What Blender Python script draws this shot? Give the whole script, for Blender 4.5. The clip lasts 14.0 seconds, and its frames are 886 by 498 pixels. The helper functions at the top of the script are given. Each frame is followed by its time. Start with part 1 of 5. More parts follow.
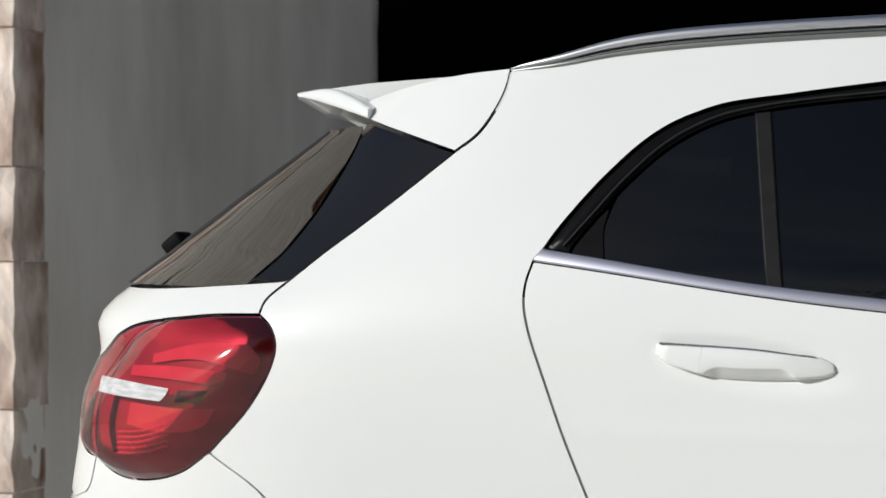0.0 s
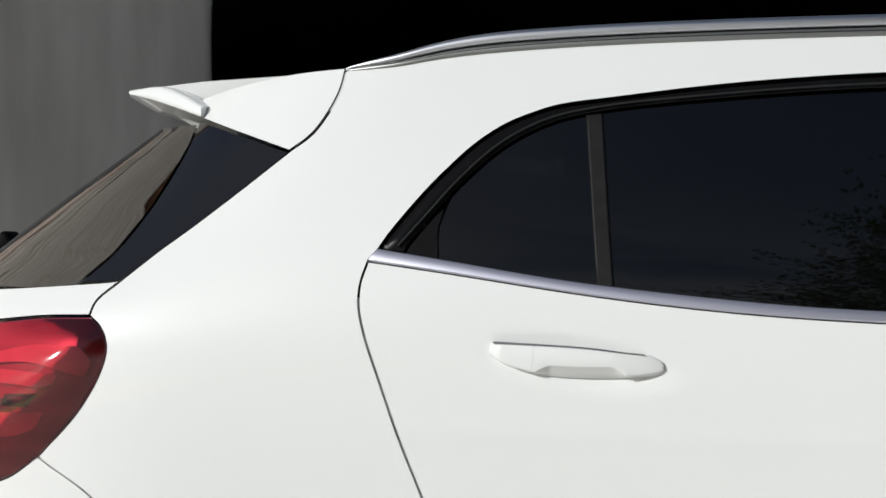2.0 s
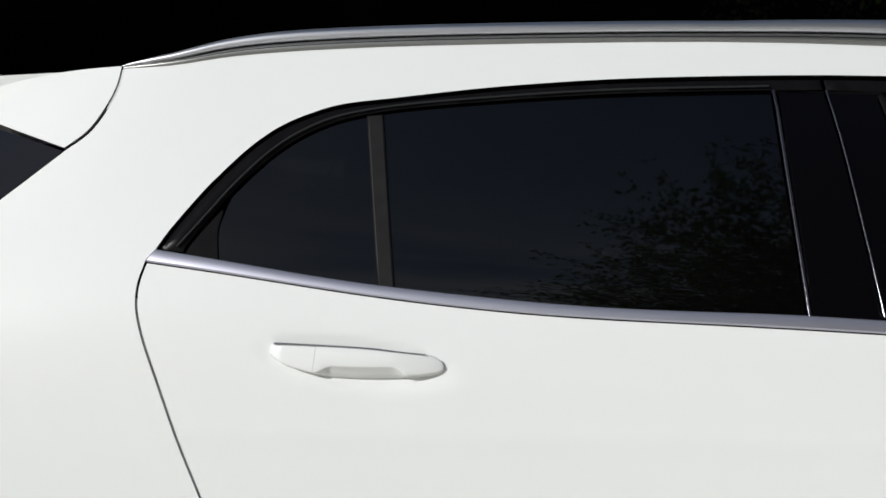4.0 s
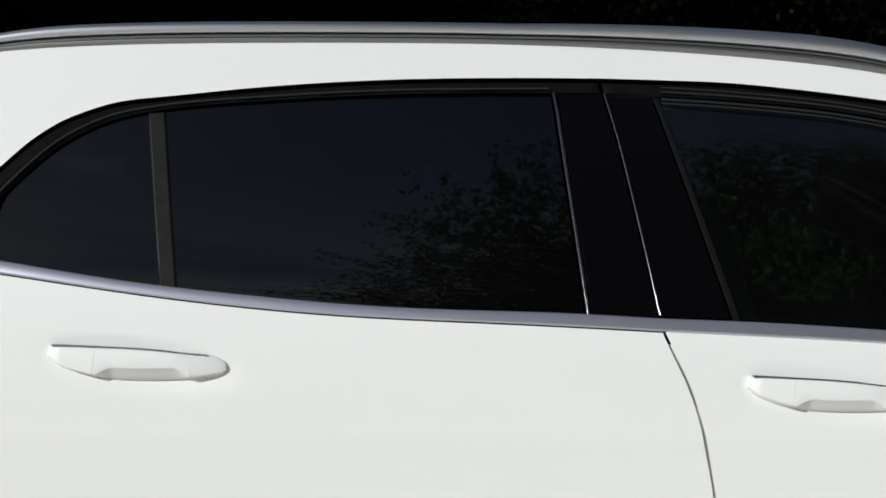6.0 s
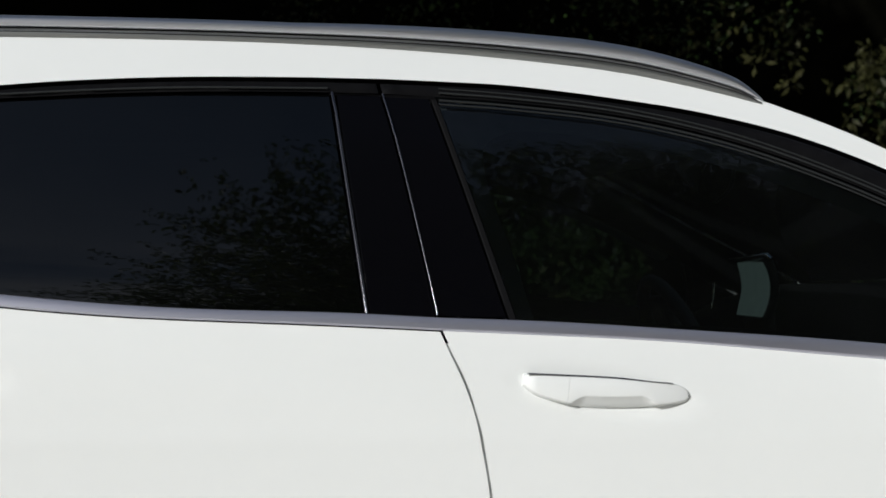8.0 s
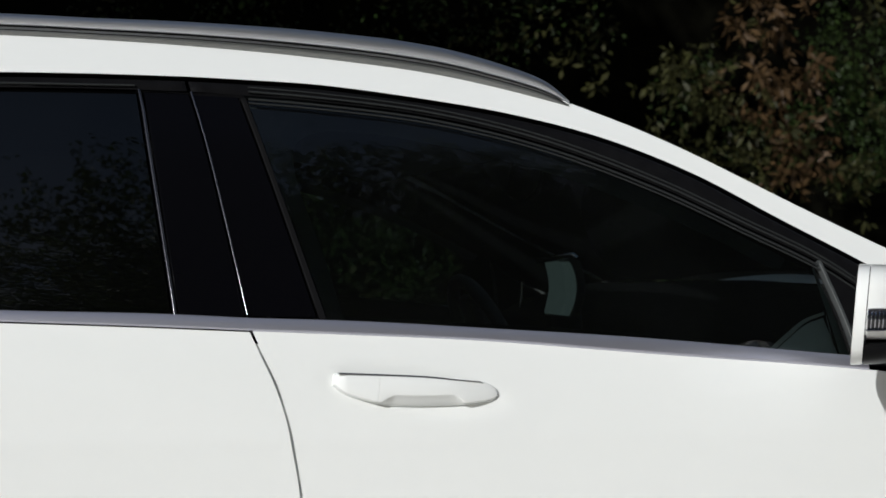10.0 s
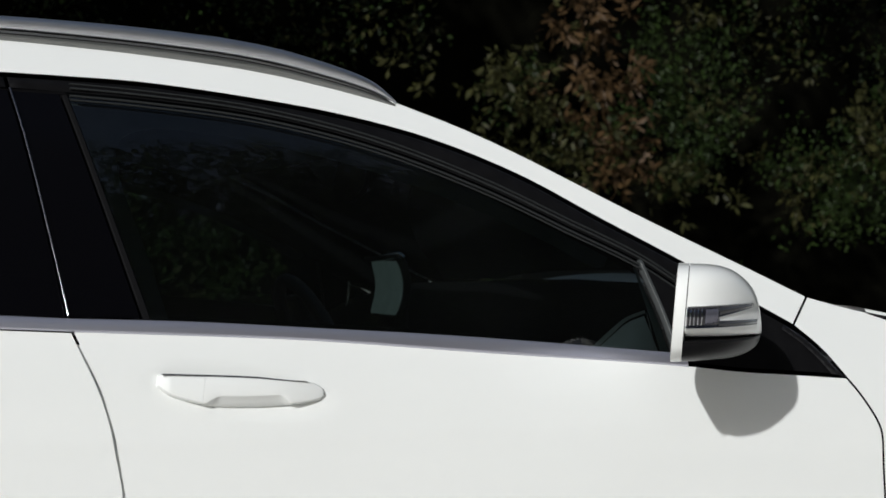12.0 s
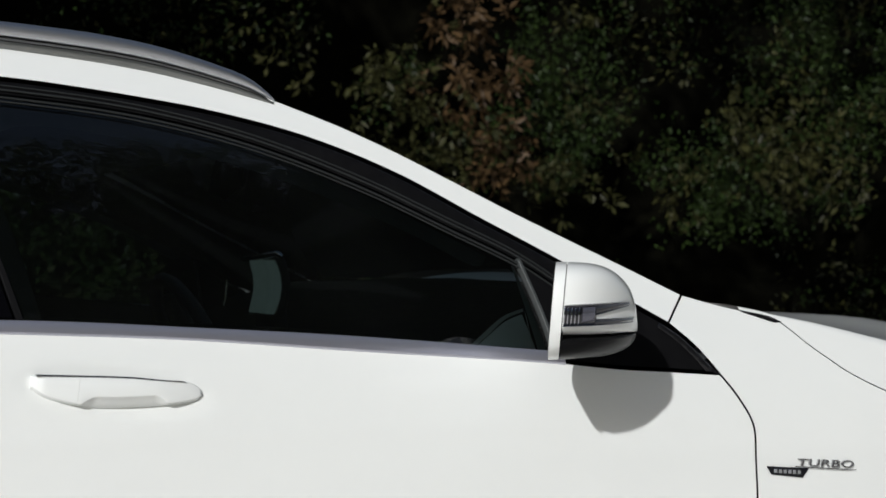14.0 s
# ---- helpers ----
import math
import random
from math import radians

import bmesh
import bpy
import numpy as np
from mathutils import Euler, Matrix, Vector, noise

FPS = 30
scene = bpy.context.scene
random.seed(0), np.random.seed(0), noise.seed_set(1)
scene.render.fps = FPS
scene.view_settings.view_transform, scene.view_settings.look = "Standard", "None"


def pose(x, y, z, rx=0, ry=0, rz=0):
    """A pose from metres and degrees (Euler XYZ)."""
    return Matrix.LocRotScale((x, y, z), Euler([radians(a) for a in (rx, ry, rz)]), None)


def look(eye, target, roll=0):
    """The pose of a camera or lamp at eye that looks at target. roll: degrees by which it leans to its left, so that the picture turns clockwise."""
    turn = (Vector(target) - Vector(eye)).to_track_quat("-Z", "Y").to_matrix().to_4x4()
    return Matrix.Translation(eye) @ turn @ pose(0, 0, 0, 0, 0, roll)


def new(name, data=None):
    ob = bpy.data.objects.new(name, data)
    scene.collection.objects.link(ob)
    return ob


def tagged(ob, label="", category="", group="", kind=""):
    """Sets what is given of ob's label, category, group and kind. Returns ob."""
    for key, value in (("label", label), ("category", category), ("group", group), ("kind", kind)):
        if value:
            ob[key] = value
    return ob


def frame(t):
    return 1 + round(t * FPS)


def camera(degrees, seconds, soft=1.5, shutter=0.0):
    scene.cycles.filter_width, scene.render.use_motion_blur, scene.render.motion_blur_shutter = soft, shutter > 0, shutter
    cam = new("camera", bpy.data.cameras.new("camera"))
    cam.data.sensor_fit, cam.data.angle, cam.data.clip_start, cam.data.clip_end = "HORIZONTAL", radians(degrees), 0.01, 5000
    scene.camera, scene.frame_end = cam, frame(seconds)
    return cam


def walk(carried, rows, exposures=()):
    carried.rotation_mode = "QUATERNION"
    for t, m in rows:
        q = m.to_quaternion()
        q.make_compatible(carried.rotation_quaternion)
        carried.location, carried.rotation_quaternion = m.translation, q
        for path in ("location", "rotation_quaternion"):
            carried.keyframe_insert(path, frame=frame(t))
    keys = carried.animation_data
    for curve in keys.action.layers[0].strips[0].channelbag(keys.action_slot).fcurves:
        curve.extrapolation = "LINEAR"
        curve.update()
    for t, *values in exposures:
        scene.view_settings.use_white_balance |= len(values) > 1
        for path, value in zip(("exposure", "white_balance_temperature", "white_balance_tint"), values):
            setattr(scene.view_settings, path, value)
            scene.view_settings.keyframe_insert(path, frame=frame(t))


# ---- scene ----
# The camera stands beside the car on a tripod and pans along it, from the tail to the front wing.
cam = camera(30.66, 14.0, soft=1.6)
EYE = (0.0, -2.0, 1.175)
cam.data.dof.use_dof = True  # focused on the car, so the wood behind it falls soft
cam.data.dof.focus_distance, cam.data.dof.aperture_fstop = 2.25, 10.0
SQUARE = 21.0  # the pan angle at which the lens looks straight at the car's side


def aim(turn, tilt=0.0, lean=0.0):
    a = radians(turn - SQUARE)
    return look(EYE, (EYE[0] + math.sin(a), EYE[1] + math.cos(a), EYE[2] + math.tan(radians(tilt))), lean)


PAN = [
    (0.0, 0.00, 0.03), (0.5, 0.77, 0.04), (1.0, 2.22, 0.04), (1.5, 3.84, 0.04), (2.0, 5.85, 0.03), (2.5, 7.65, 0.04),
    (3.0, 9.65, 0.04), (5.5, 19.34, 0.04), (6.0, 21.25, 0.03), (6.5, 23.08, 0.03), (7.0, 25.25, 0.03), (7.5, 27.13, 0.02),
    (8.0, 29.09, 0.02), (10.5, 37.45, 0.00), (11.0, 39.11, -0.01), (11.5, 40.52, -0.01), (12.0, 41.95, -0.01),
    (12.5, 43.23, -0.02), (13.0, 44.48, -0.04), (13.5, 45.43, -0.05), (14.0, 46.24, -0.05),
]
walk(cam, [(t, aim(turn, tilt)) for t, turn, tilt in PAN], exposures=[(0.0, -0.04), (14.0, -0.04)])

# ---- daylight: a clear sky and a sun behind the camera, over its left shoulder ----
SUN_SIDE, SUN_HIGH = 44.0, 24.0
to_sun = Vector((-math.sin(radians(SUN_SIDE)) * math.cos(radians(SUN_HIGH)),
                 -math.cos(radians(SUN_SIDE)) * math.cos(radians(SUN_HIGH)), math.sin(radians(SUN_HIGH))))
world = bpy.data.worlds.new("sky")
world.use_nodes = True
scene.world = world
wn, wl = world.node_tree.nodes, world.node_tree.links
sky = wn.new("ShaderNodeTexSky")
sky.sky_type = "NISHITA"
sky.sun_disc = False
sky.sun_elevation = radians(SUN_HIGH)
sky.sun_rotation = math.atan2(to_sun.x, to_sun.y)
wn["Background"].inputs["Strength"].default_value = 0.056
# thin high cloud in long streaks over the whole sky
way, flat, veil, amount, haze = (wn.new("ShaderNodeTexCoord"), wn.new("ShaderNodeMapping"), wn.new("ShaderNodeTexNoise"),
                                 wn.new("ShaderNodeMapRange"), wn.new("ShaderNodeMixRGB"))
flat.inputs["Scale"].default_value = (1.6, 1.6, 9.0)
veil.inputs["Scale"].default_value, veil.inputs["Detail"].default_value = 1.8, 5.0
amount.inputs["From Min"].default_value, amount.inputs["From Max"].default_value = 0.34, 0.70
haze.inputs["Color2"].default_value = (7.0, 7.2, 7.6, 1)
wl.new(way.outputs["Generated"], flat.inputs["Vector"])
wl.new(flat.outputs["Vector"], veil.inputs["Vector"])
wl.new(veil.outputs["Fac"], amount.inputs["Value"])
split_way, low_sky, thick = wn.new("ShaderNodeSeparateXYZ"), wn.new("ShaderNodeMapRange"), wn.new("ShaderNodeMath")
low_sky.inputs["From Min"].default_value, low_sky.inputs["From Max"].default_value = 0.48, 0.76
low_sky.inputs["To Min"].default_value, low_sky.inputs["To Max"].default_value = 1.30, 0.0
thick.operation = "MULTIPLY_ADD"
wl.new(way.outputs["Generated"], split_way.inputs["Vector"])
wl.new(split_way.outputs["Z"], low_sky.inputs["Value"])
wl.new(amount.outputs["Result"], thick.inputs[0])
wl.new(low_sky.outputs["Result"], thick.inputs[1])
thick.inputs[2].default_value = 0.02
wl.new(thick.outputs["Value"], haze.inputs["Fac"])
wl.new(sky.outputs["Color"], haze.inputs["Color1"])
wl.new(haze.outputs["Color"], wn["Background"].inputs["Color"])
sun = bpy.data.lights.new("sun", "SUN")
sun.energy, sun.angle, sun.color = 3.30, radians(0.9), (1.0, 0.995, 0.995)
new("sun", sun).matrix_world = look(to_sun * 30, (0, 0, 0))


# ---- materials ----
def material(name, colour, rough=0.5, metal=0.0, coat=0.0, spec=0.5):
    m = bpy.data.materials.new(name)
    m.use_nodes = True
    b = m.node_tree.nodes["Principled BSDF"]
    b.inputs["Base Color"].default_value = (*colour, 1)
    b.inputs["Roughness"].default_value = rough
    b.inputs["Metallic"].default_value = metal
    b.inputs["Coat Weight"].default_value = coat
    b.inputs["Coat Roughness"].default_value = 0.03
    b.inputs["Specular IOR Level"].default_value = spec
    return m


def vary(m, low, high, scale=8.0, stretch=(1, 1, 1), detail=6.0, contrast=0.25, bump=0.0, bump_scale=None, pieces=0.0, per="object"):
    """Mottles the base colour between low and high in object space, with relief and, if asked, a shade for each piece."""
    n, l = m.node_tree.nodes, m.node_tree.links
    b = n["Principled BSDF"]
    co = n.new("ShaderNodeTexCoord")
    mp = n.new("ShaderNodeMapping")
    mp.inputs["Scale"].default_value = stretch
    l.new(co.outputs["Object"], mp.inputs["Vector"])
    t = n.new("ShaderNodeTexNoise")
    t.inputs["Scale"].default_value, t.inputs["Detail"].default_value = scale, detail
    l.new(mp.outputs["Vector"], t.inputs["Vector"])
    r = n.new("ShaderNodeValToRGB")
    r.color_ramp.elements[0].position, r.color_ramp.elements[0].color = 0.5 - contrast, (*low, 1)
    r.color_ramp.elements[1].position, r.color_ramp.elements[1].color = 0.5 + contrast, (*high, 1)
    l.new(t.outputs["Fac"], r.inputs["Fac"])
    out = r.outputs["Color"]
    if pieces:
        if per == "object":
            rnd = n.new("ShaderNodeObjectInfo").outputs["Random"]
        else:
            rnd = n.new("ShaderNodeNewGeometry").outputs["Random Per Island"]
        mr = n.new("ShaderNodeMapRange")
        mr.inputs["To Min"].default_value, mr.inputs["To Max"].default_value = 1 - pieces, 1 + pieces
        l.new(rnd, mr.inputs["Value"])
        hs = n.new("ShaderNodeHueSaturation")
        l.new(mr.outputs["Result"], hs.inputs["Value"])
        l.new(out, hs.inputs["Color"])
        out = hs.outputs["Color"]
    l.new(out, b.inputs["Base Color"])
    if bump:
        t2 = n.new("ShaderNodeTexNoise")
        t2.inputs["Scale"].default_value, t2.inputs["Detail"].default_value = bump_scale or scale * 4, 8.0
        l.new(mp.outputs["Vector"], t2.inputs["Vector"])
        bp = n.new("ShaderNodeBump")
        bp.inputs["Strength"].default_value, bp.inputs["Distance"].default_value = bump, 0.02
        l.new(t2.outputs["Fac"], bp.inputs["Height"])
        l.new(bp.outputs["Normal"], b.inputs["Normal"])
    return m


def glazing(name, tint, ior=1.5, rough=0.0, dust=0.0):
    """Thin glass: light passes through tinted, and the surface reflects by Fresnel; a film of dust catches the sun
    and also stands in for the veiling haze that lifts the dark panes.
    """
    m = bpy.data.materials.new(name)
    m.use_nodes = True
    n, l = m.node_tree.nodes, m.node_tree.links
    n.remove(n["Principled BSDF"])
    tr, gl, fr, mx = (n.new("ShaderNodeBsdfTransparent"), n.new("ShaderNodeBsdfGlossy"), n.new("ShaderNodeFresnel"),
                      n.new("ShaderNodeMixShader"))
    tr.inputs["Color"].default_value = (*tint, 1)
    gl.inputs["Roughness"].default_value = rough
    fr.inputs["IOR"].default_value = ior
    l.new(fr.outputs["Fac"], mx.inputs["Fac"])
    l.new(tr.outputs["BSDF"], mx.inputs[1])
    l.new(gl.outputs["BSDF"], mx.inputs[2])
    out = mx.outputs["Shader"]
    if dust:
        film, veil, patchy, spread, co = (n.new("ShaderNodeBsdfDiffuse"), n.new("ShaderNodeMixShader"), n.new("ShaderNodeTexNoise"), n.new("ShaderNodeMapRange"),
                                          n.new("ShaderNodeTexCoord"))
        film.inputs["Color"].default_value = (0.55, 0.59, 0.60, 1)
        patchy.inputs["Scale"].default_value, patchy.inputs["Detail"].default_value = 5.0, 8.0
        spread.inputs["From Min"].default_value, spread.inputs["From Max"].default_value = 0.30, 0.72
        spread.inputs["To Min"].default_value, spread.inputs["To Max"].default_value = dust * 0.5, dust * 1.7
        l.new(co.outputs["Object"], patchy.inputs["Vector"])
        l.new(patchy.outputs["Fac"], spread.inputs["Value"])
        l.new(spread.outputs["Result"], veil.inputs["Fac"])
        l.new(out, veil.inputs[1])
        l.new(film.outputs["BSDF"], veil.inputs[2])
        out = veil.outputs["Shader"]
    l.new(out, n["Material Output"].inputs["Surface"])
    return m


PAINT = vary(material("white_paint", (0.80, 0.81, 0.79), 0.35, coat=0.8, spec=0.12), (0.775, 0.795, 0.775), (0.795, 0.815, 0.795), 3.0)
GAP = material("gap_black", (0.006, 0.006, 0.007), 0.9, spec=0.1)
BLACK = material("gloss_black", (0.004, 0.004, 0.006), 0.06, coat=0.5)
SATIN = vary(material("satin_black", (0.006, 0.006, 0.007), 0.3, spec=0.07), (0.0045, 0.0045, 0.005), (0.0075, 0.0075, 0.008), 40)
GREYBAR = vary(material("grey_pillar", (0.014, 0.013, 0.0135), 0.42, spec=0.15), (0.011, 0.0105, 0.011), (0.017, 0.016, 0.0165), 60)
PILLAR = material("pillar_black", (0.0022, 0.0022, 0.003), 0.1, spec=0.09)
RUBBER = material("rubber", (0.006, 0.006, 0.0065), 0.6, spec=0.06)
CHROME = material("polished_trim", (0.72, 0.72, 0.76), 0.12, metal=1.0)
BEAD = material("bright_bead", (0.15, 0.15, 0.165), 0.14, metal=1.0)
ANODISED = vary(material("anodised_trim", (0.66, 0.66, 0.72), 0.34, metal=0.85), (0.54, 0.54, 0.62), (0.60, 0.60, 0.68), 12, (0.1, 1, 1))
ALU = vary(material("brushed_aluminium", (0.62, 0.63, 0.65), 0.35, metal=1.0), (0.58, 0.59, 0.62), (0.68, 0.69, 0.72), 30, (0.05, 1, 1))
BADGEDARK = material("dark_badge_metal", (0.42, 0.42, 0.43), 0.25, metal=1.0)
# darker copy of the aluminium: the dimness below the rail is in its colour
FOOT_ALU = vary(material("shaded_aluminium", (0.40, 0.41, 0.41), 0.35, metal=1.0), (0.30, 0.31, 0.30), (0.40, 0.41, 0.40), 30, (0.05, 1, 1))
BADGE = material("badge_metal", (0.70, 0.71, 0.73), 0.2, metal=1.0)
PRIVACY = glazing("privacy_glass", (0.006, 0.007, 0.008), 1.68, dust=0.0016)
CLEAR = glazing("clear_glass", (0.40, 0.47, 0.46), 1.74, dust=0.0026)
SCREEN = glazing("windscreen_glass", (0.70, 0.76, 0.74), 1.25)
TAILGLASS = glazing("tail_window_glass", (0.06, 0.06, 0.06), 2.0)
LENS = glazing("red_lens", (0.90, 0.205, 0.275), 1.85, 0.06)
CABIN = vary(material("cabin_black", (0.018, 0.018, 0.02), 0.7), (0.014, 0.014, 0.016), (0.024, 0.024, 0.026), 30, bump=0.1)
LEATHER = vary(material("seat_leather", (0.03, 0.03, 0.032), 0.45), (0.024, 0.024, 0.026), (0.036, 0.036, 0.038), 60, bump=0.12)
TYRE = vary(material("tyre_rubber", (0.015, 0.015, 0.015), 0.75), (0.012, 0.012, 0.012), (0.022, 0.022, 0.021), 30, bump=0.1)


# ---- mesh kit ----
from mathutils import geometry


def part(name, bm, mat, parent=None, label="", smooth=True):
    me = bpy.data.meshes.new(name)
    bm.to_mesh(me)
    bm.free()
    return mesh_part(name, me, mat, parent, label, smooth)


def mesh_part(name, me, mat, parent=None, label="", smooth=True):
    for m in (mat if isinstance(mat, (list, tuple)) else [mat]):
        me.materials.append(m)
    if smooth:
        me.polygons.foreach_set("use_smooth", [True] * len(me.polygons))
    ob = new(name, me)
    while parent and parent.parent and parent.parent.parent:  # thing, part, sub-part, and no further
        parent = parent.parent
    if parent:
        ob.parent = parent
        ob.matrix_parent_inverse = parent.matrix_world.inverted()
    if label:
        tagged(ob, label)
    return ob


def slopes(pts):
    """The points, with the bends of the smooth cubic curve through them."""
    xs, ys, n = [p[0] for p in pts], [p[1] for p in pts], len(pts)
    a, r = np.eye(n), np.zeros(n)
    for i in range(1, n - 1):
        h0, h1 = xs[i] - xs[i - 1], xs[i + 1] - xs[i]
        a[i, i - 1:i + 2] = h0, 2 * (h0 + h1), h1
        r[i] = 6 * ((ys[i + 1] - ys[i]) / h1 - (ys[i] - ys[i - 1]) / h0)
    return xs, ys, [float(v) for v in np.linalg.solve(a, r)]


def ease(table, v):
    """A smooth curve through the table's points, held flat past its ends."""
    xs, ys, m = table
    if v <= xs[0]:
        return ys[0]
    if v >= xs[-1]:
        return ys[-1]
    i = 0
    while xs[i + 1] < v:
        i += 1
    h = xs[i + 1] - xs[i]
    b = (v - xs[i]) / h
    a = 1 - b
    return a * ys[i] + b * ys[i + 1] + ((a ** 3 - a) * m[i] + (b ** 3 - b) * m[i + 1]) * h * h / 6


def spline(pts, per=6):
    """A smooth open curve through the points."""
    if len(pts) == 2:
        return [tuple(np.array(pts[0]) + (np.array(pts[1]) - np.array(pts[0])) * k / per) for k in range(per + 1)]
    p = [np.array(q, float) for q in pts]
    p = [2 * p[0] - p[1]] + p + [2 * p[-1] - p[-2]]
    out = []
    for a, b, c, d in zip(p, p[1:], p[2:], p[3:]):
        t1 = max(np.linalg.norm(b - a), 1e-6) ** 0.5
        t2 = t1 + max(np.linalg.norm(c - b), 1e-6) ** 0.5
        t3 = t2 + max(np.linalg.norm(d - c), 1e-6) ** 0.5
        for k in range(per):
            t = t1 + (t2 - t1) * k / per
            a1 = (t1 - t) / t1 * a + t / t1 * b
            a2 = (t2 - t) / (t2 - t1) * b + (t - t1) / (t2 - t1) * c
            a3 = (t3 - t) / (t3 - t2) * c + (t - t2) / (t3 - t2) * d
            b1 = (t2 - t) / t2 * a1 + t / t2 * a2
            b2 = (t3 - t) / (t3 - t1) * a2 + (t - t1) / (t3 - t1) * a3
            out.append(tuple((t2 - t) / (t2 - t1) * b1 + (t - t1) / (t2 - t1) * b2))
    out.append(tuple(p[-2]))
    return out


def outline(*curves, per=6):
    """One closed outline out of curves laid end to end; the joints between them are corners."""
    loop = []
    for c in curves:
        for q in spline(c, per):
            if not loop or math.dist(q, loop[-1]) > 0.0015:
                loop.append(tuple(q))
    if math.dist(loop[0], loop[-1]) < 0.0015:
        loop.pop()
    area = sum(a[0] * b[1] - b[0] * a[1] for a, b in zip(loop, loop[1:] + loop[:1]))
    return loop if area > 0 else loop[::-1]


def shrink(loop, d):
    """The outline moved inwards by d."""
    n, out = len(loop), []
    for i in range(n):
        a, b, c = (np.array(loop[(i + k) % n]) for k in (-1, 0, 1))
        e1, e2 = (b - a) / np.linalg.norm(b - a), (c - b) / np.linalg.norm(c - b)
        n1, n2 = np.array((-e1[1], e1[0])), np.array((-e2[1], e2[0]))
        m = n1 + n2
        k = max(float(m @ m) / 2, 0.35)
        out.append(tuple(b + m * d / k))
    return out


def within(loop, x, y):
    inside, j = False, len(loop) - 1
    for i in range(len(loop)):
        (x1, y1), (x2, y2) = loop[i], loop[j]
        if (y1 > y) != (y2 > y) and x < (x2 - x1) * (y - y1) / (y2 - y1) + x1:
            inside = not inside
        j = i
    return inside


# ---- the car's skin: one surface, on which all the panels lie ----
MID = 0.90  # the car's centre line
BELT = slopes([(-1.7, 1.06), (-1.0, 1.09), (-0.65, 1.14), (-0.2, 1.125), (0.3, 1.08), (1.2, 1.015), (1.6, 0.99), (2.5, 0.95)])
FLANK = slopes([(-0.9, 0.10), (-0.6, 0.045), (-0.3, 0.006), (-0.14, 0.0), (-0.04, 0.010), (0.03, 0.032), (0.12, 0.068), (0.22, 0.110),
                (0.30, 0.147), (0.36, 0.184), (0.40, 0.230), (0.43, 0.310)])
TAIL = slopes([(0.3, -1.63), (0.75, -1.645), (0.88, -1.615), (0.97, -1.588), (1.02, -1.566), (1.062, -1.574), (1.095, -1.552), (1.13, -1.51), (1.2, -1.44), (1.3, -1.32), (1.4, -1.19), (1.5, -1.05)])
TAIL_BEND = slopes([(0.3, 0.8), (0.95, 0.76), (1.09, 0.70), (1.13, 0.70), (1.2, 0.72), (1.3, 0.66), (1.4, 0.58), (1.5, 0.50)])
CORNER = slopes([(0.3, 3.0), (0.95, 3.0), (1.1, 3.0), (1.2, 2.9), (1.4, 2.8), (1.5, 2.8)])
NOSE, NOSE_BEND = 2.74, 0.85
SQUARENESS = 3.0
HANDLES = [((-0.478, 1.055), (-0.258, 1.027)), ((0.388, 1.016), (0.603, 0.986))]


def hollow(x, z):
    """The shallow bowl behind each door handle."""
    d = 0.0
    for (x0, z0), (x1, z1) in HANDLES:
        u = (x - x0) / (x1 - x0)
        if -0.3 < u < 1.3:
            v = (z - (z0 + (z1 - z0) * u) + 0.008) / 0.036
            r = ((u - 0.5) / 0.62) ** 2 + v * v
            if r < 1:
                d = max(d, 0.0075 * (1 - r) ** 1.3)
    return d


def skin(s, z):
    """The place on the flank at s along the car and z up; past the tail's bend, s runs round the corner to the middle."""
    end, bend = ease(TAIL, z), ease(TAIL_BEND, z)
    start = end + bend
    if s >= start:
        w = z - ease(BELT, s)
        y = ease(FLANK, w) + hollow(s, z) - 0.0008 * math.exp(-((z - 0.942 + 0.012 * max(s, 0.0)) / 0.013) ** 2)
        u = (s - (NOSE - NOSE_BEND)) / NOSE_BEND
        if u > 0:
            u = min(u, 0.999)
            y += (MID - y) * (1 - (1 - u ** SQUARENESS) ** (1 / SQUARENESS))
        return Vector((s, y, z))
    a = min((start - s) / bend, math.pi / 2)
    k = ease(CORNER, z)
    r = (max(math.sin(a), 0) ** k + max(math.cos(a), 0) ** k) ** (-1 / k)
    x = start - bend * r * math.sin(a)
    y = ease(FLANK, z - ease(BELT, x))
    return Vector((x, y + (MID - y) * (1 - r * math.cos(a)), z))


def rear_middle(z):
    """s on the car's centre line at the tail."""
    return ease(TAIL, z) + ease(TAIL_BEND, z) * (1 - math.pi / 2)


def outward(s, z, e=0.004):
    a, b = skin(s + e, z) - skin(s - e, z), skin(s, z + e) - skin(s, z - e)
    n = a.cross(b)
    return n.normalized() if n.length > 1e-12 else Vector((-1, 0, 0))


def flip(v):
    return Vector((v[0], 2 * MID - v[1], v[2]))


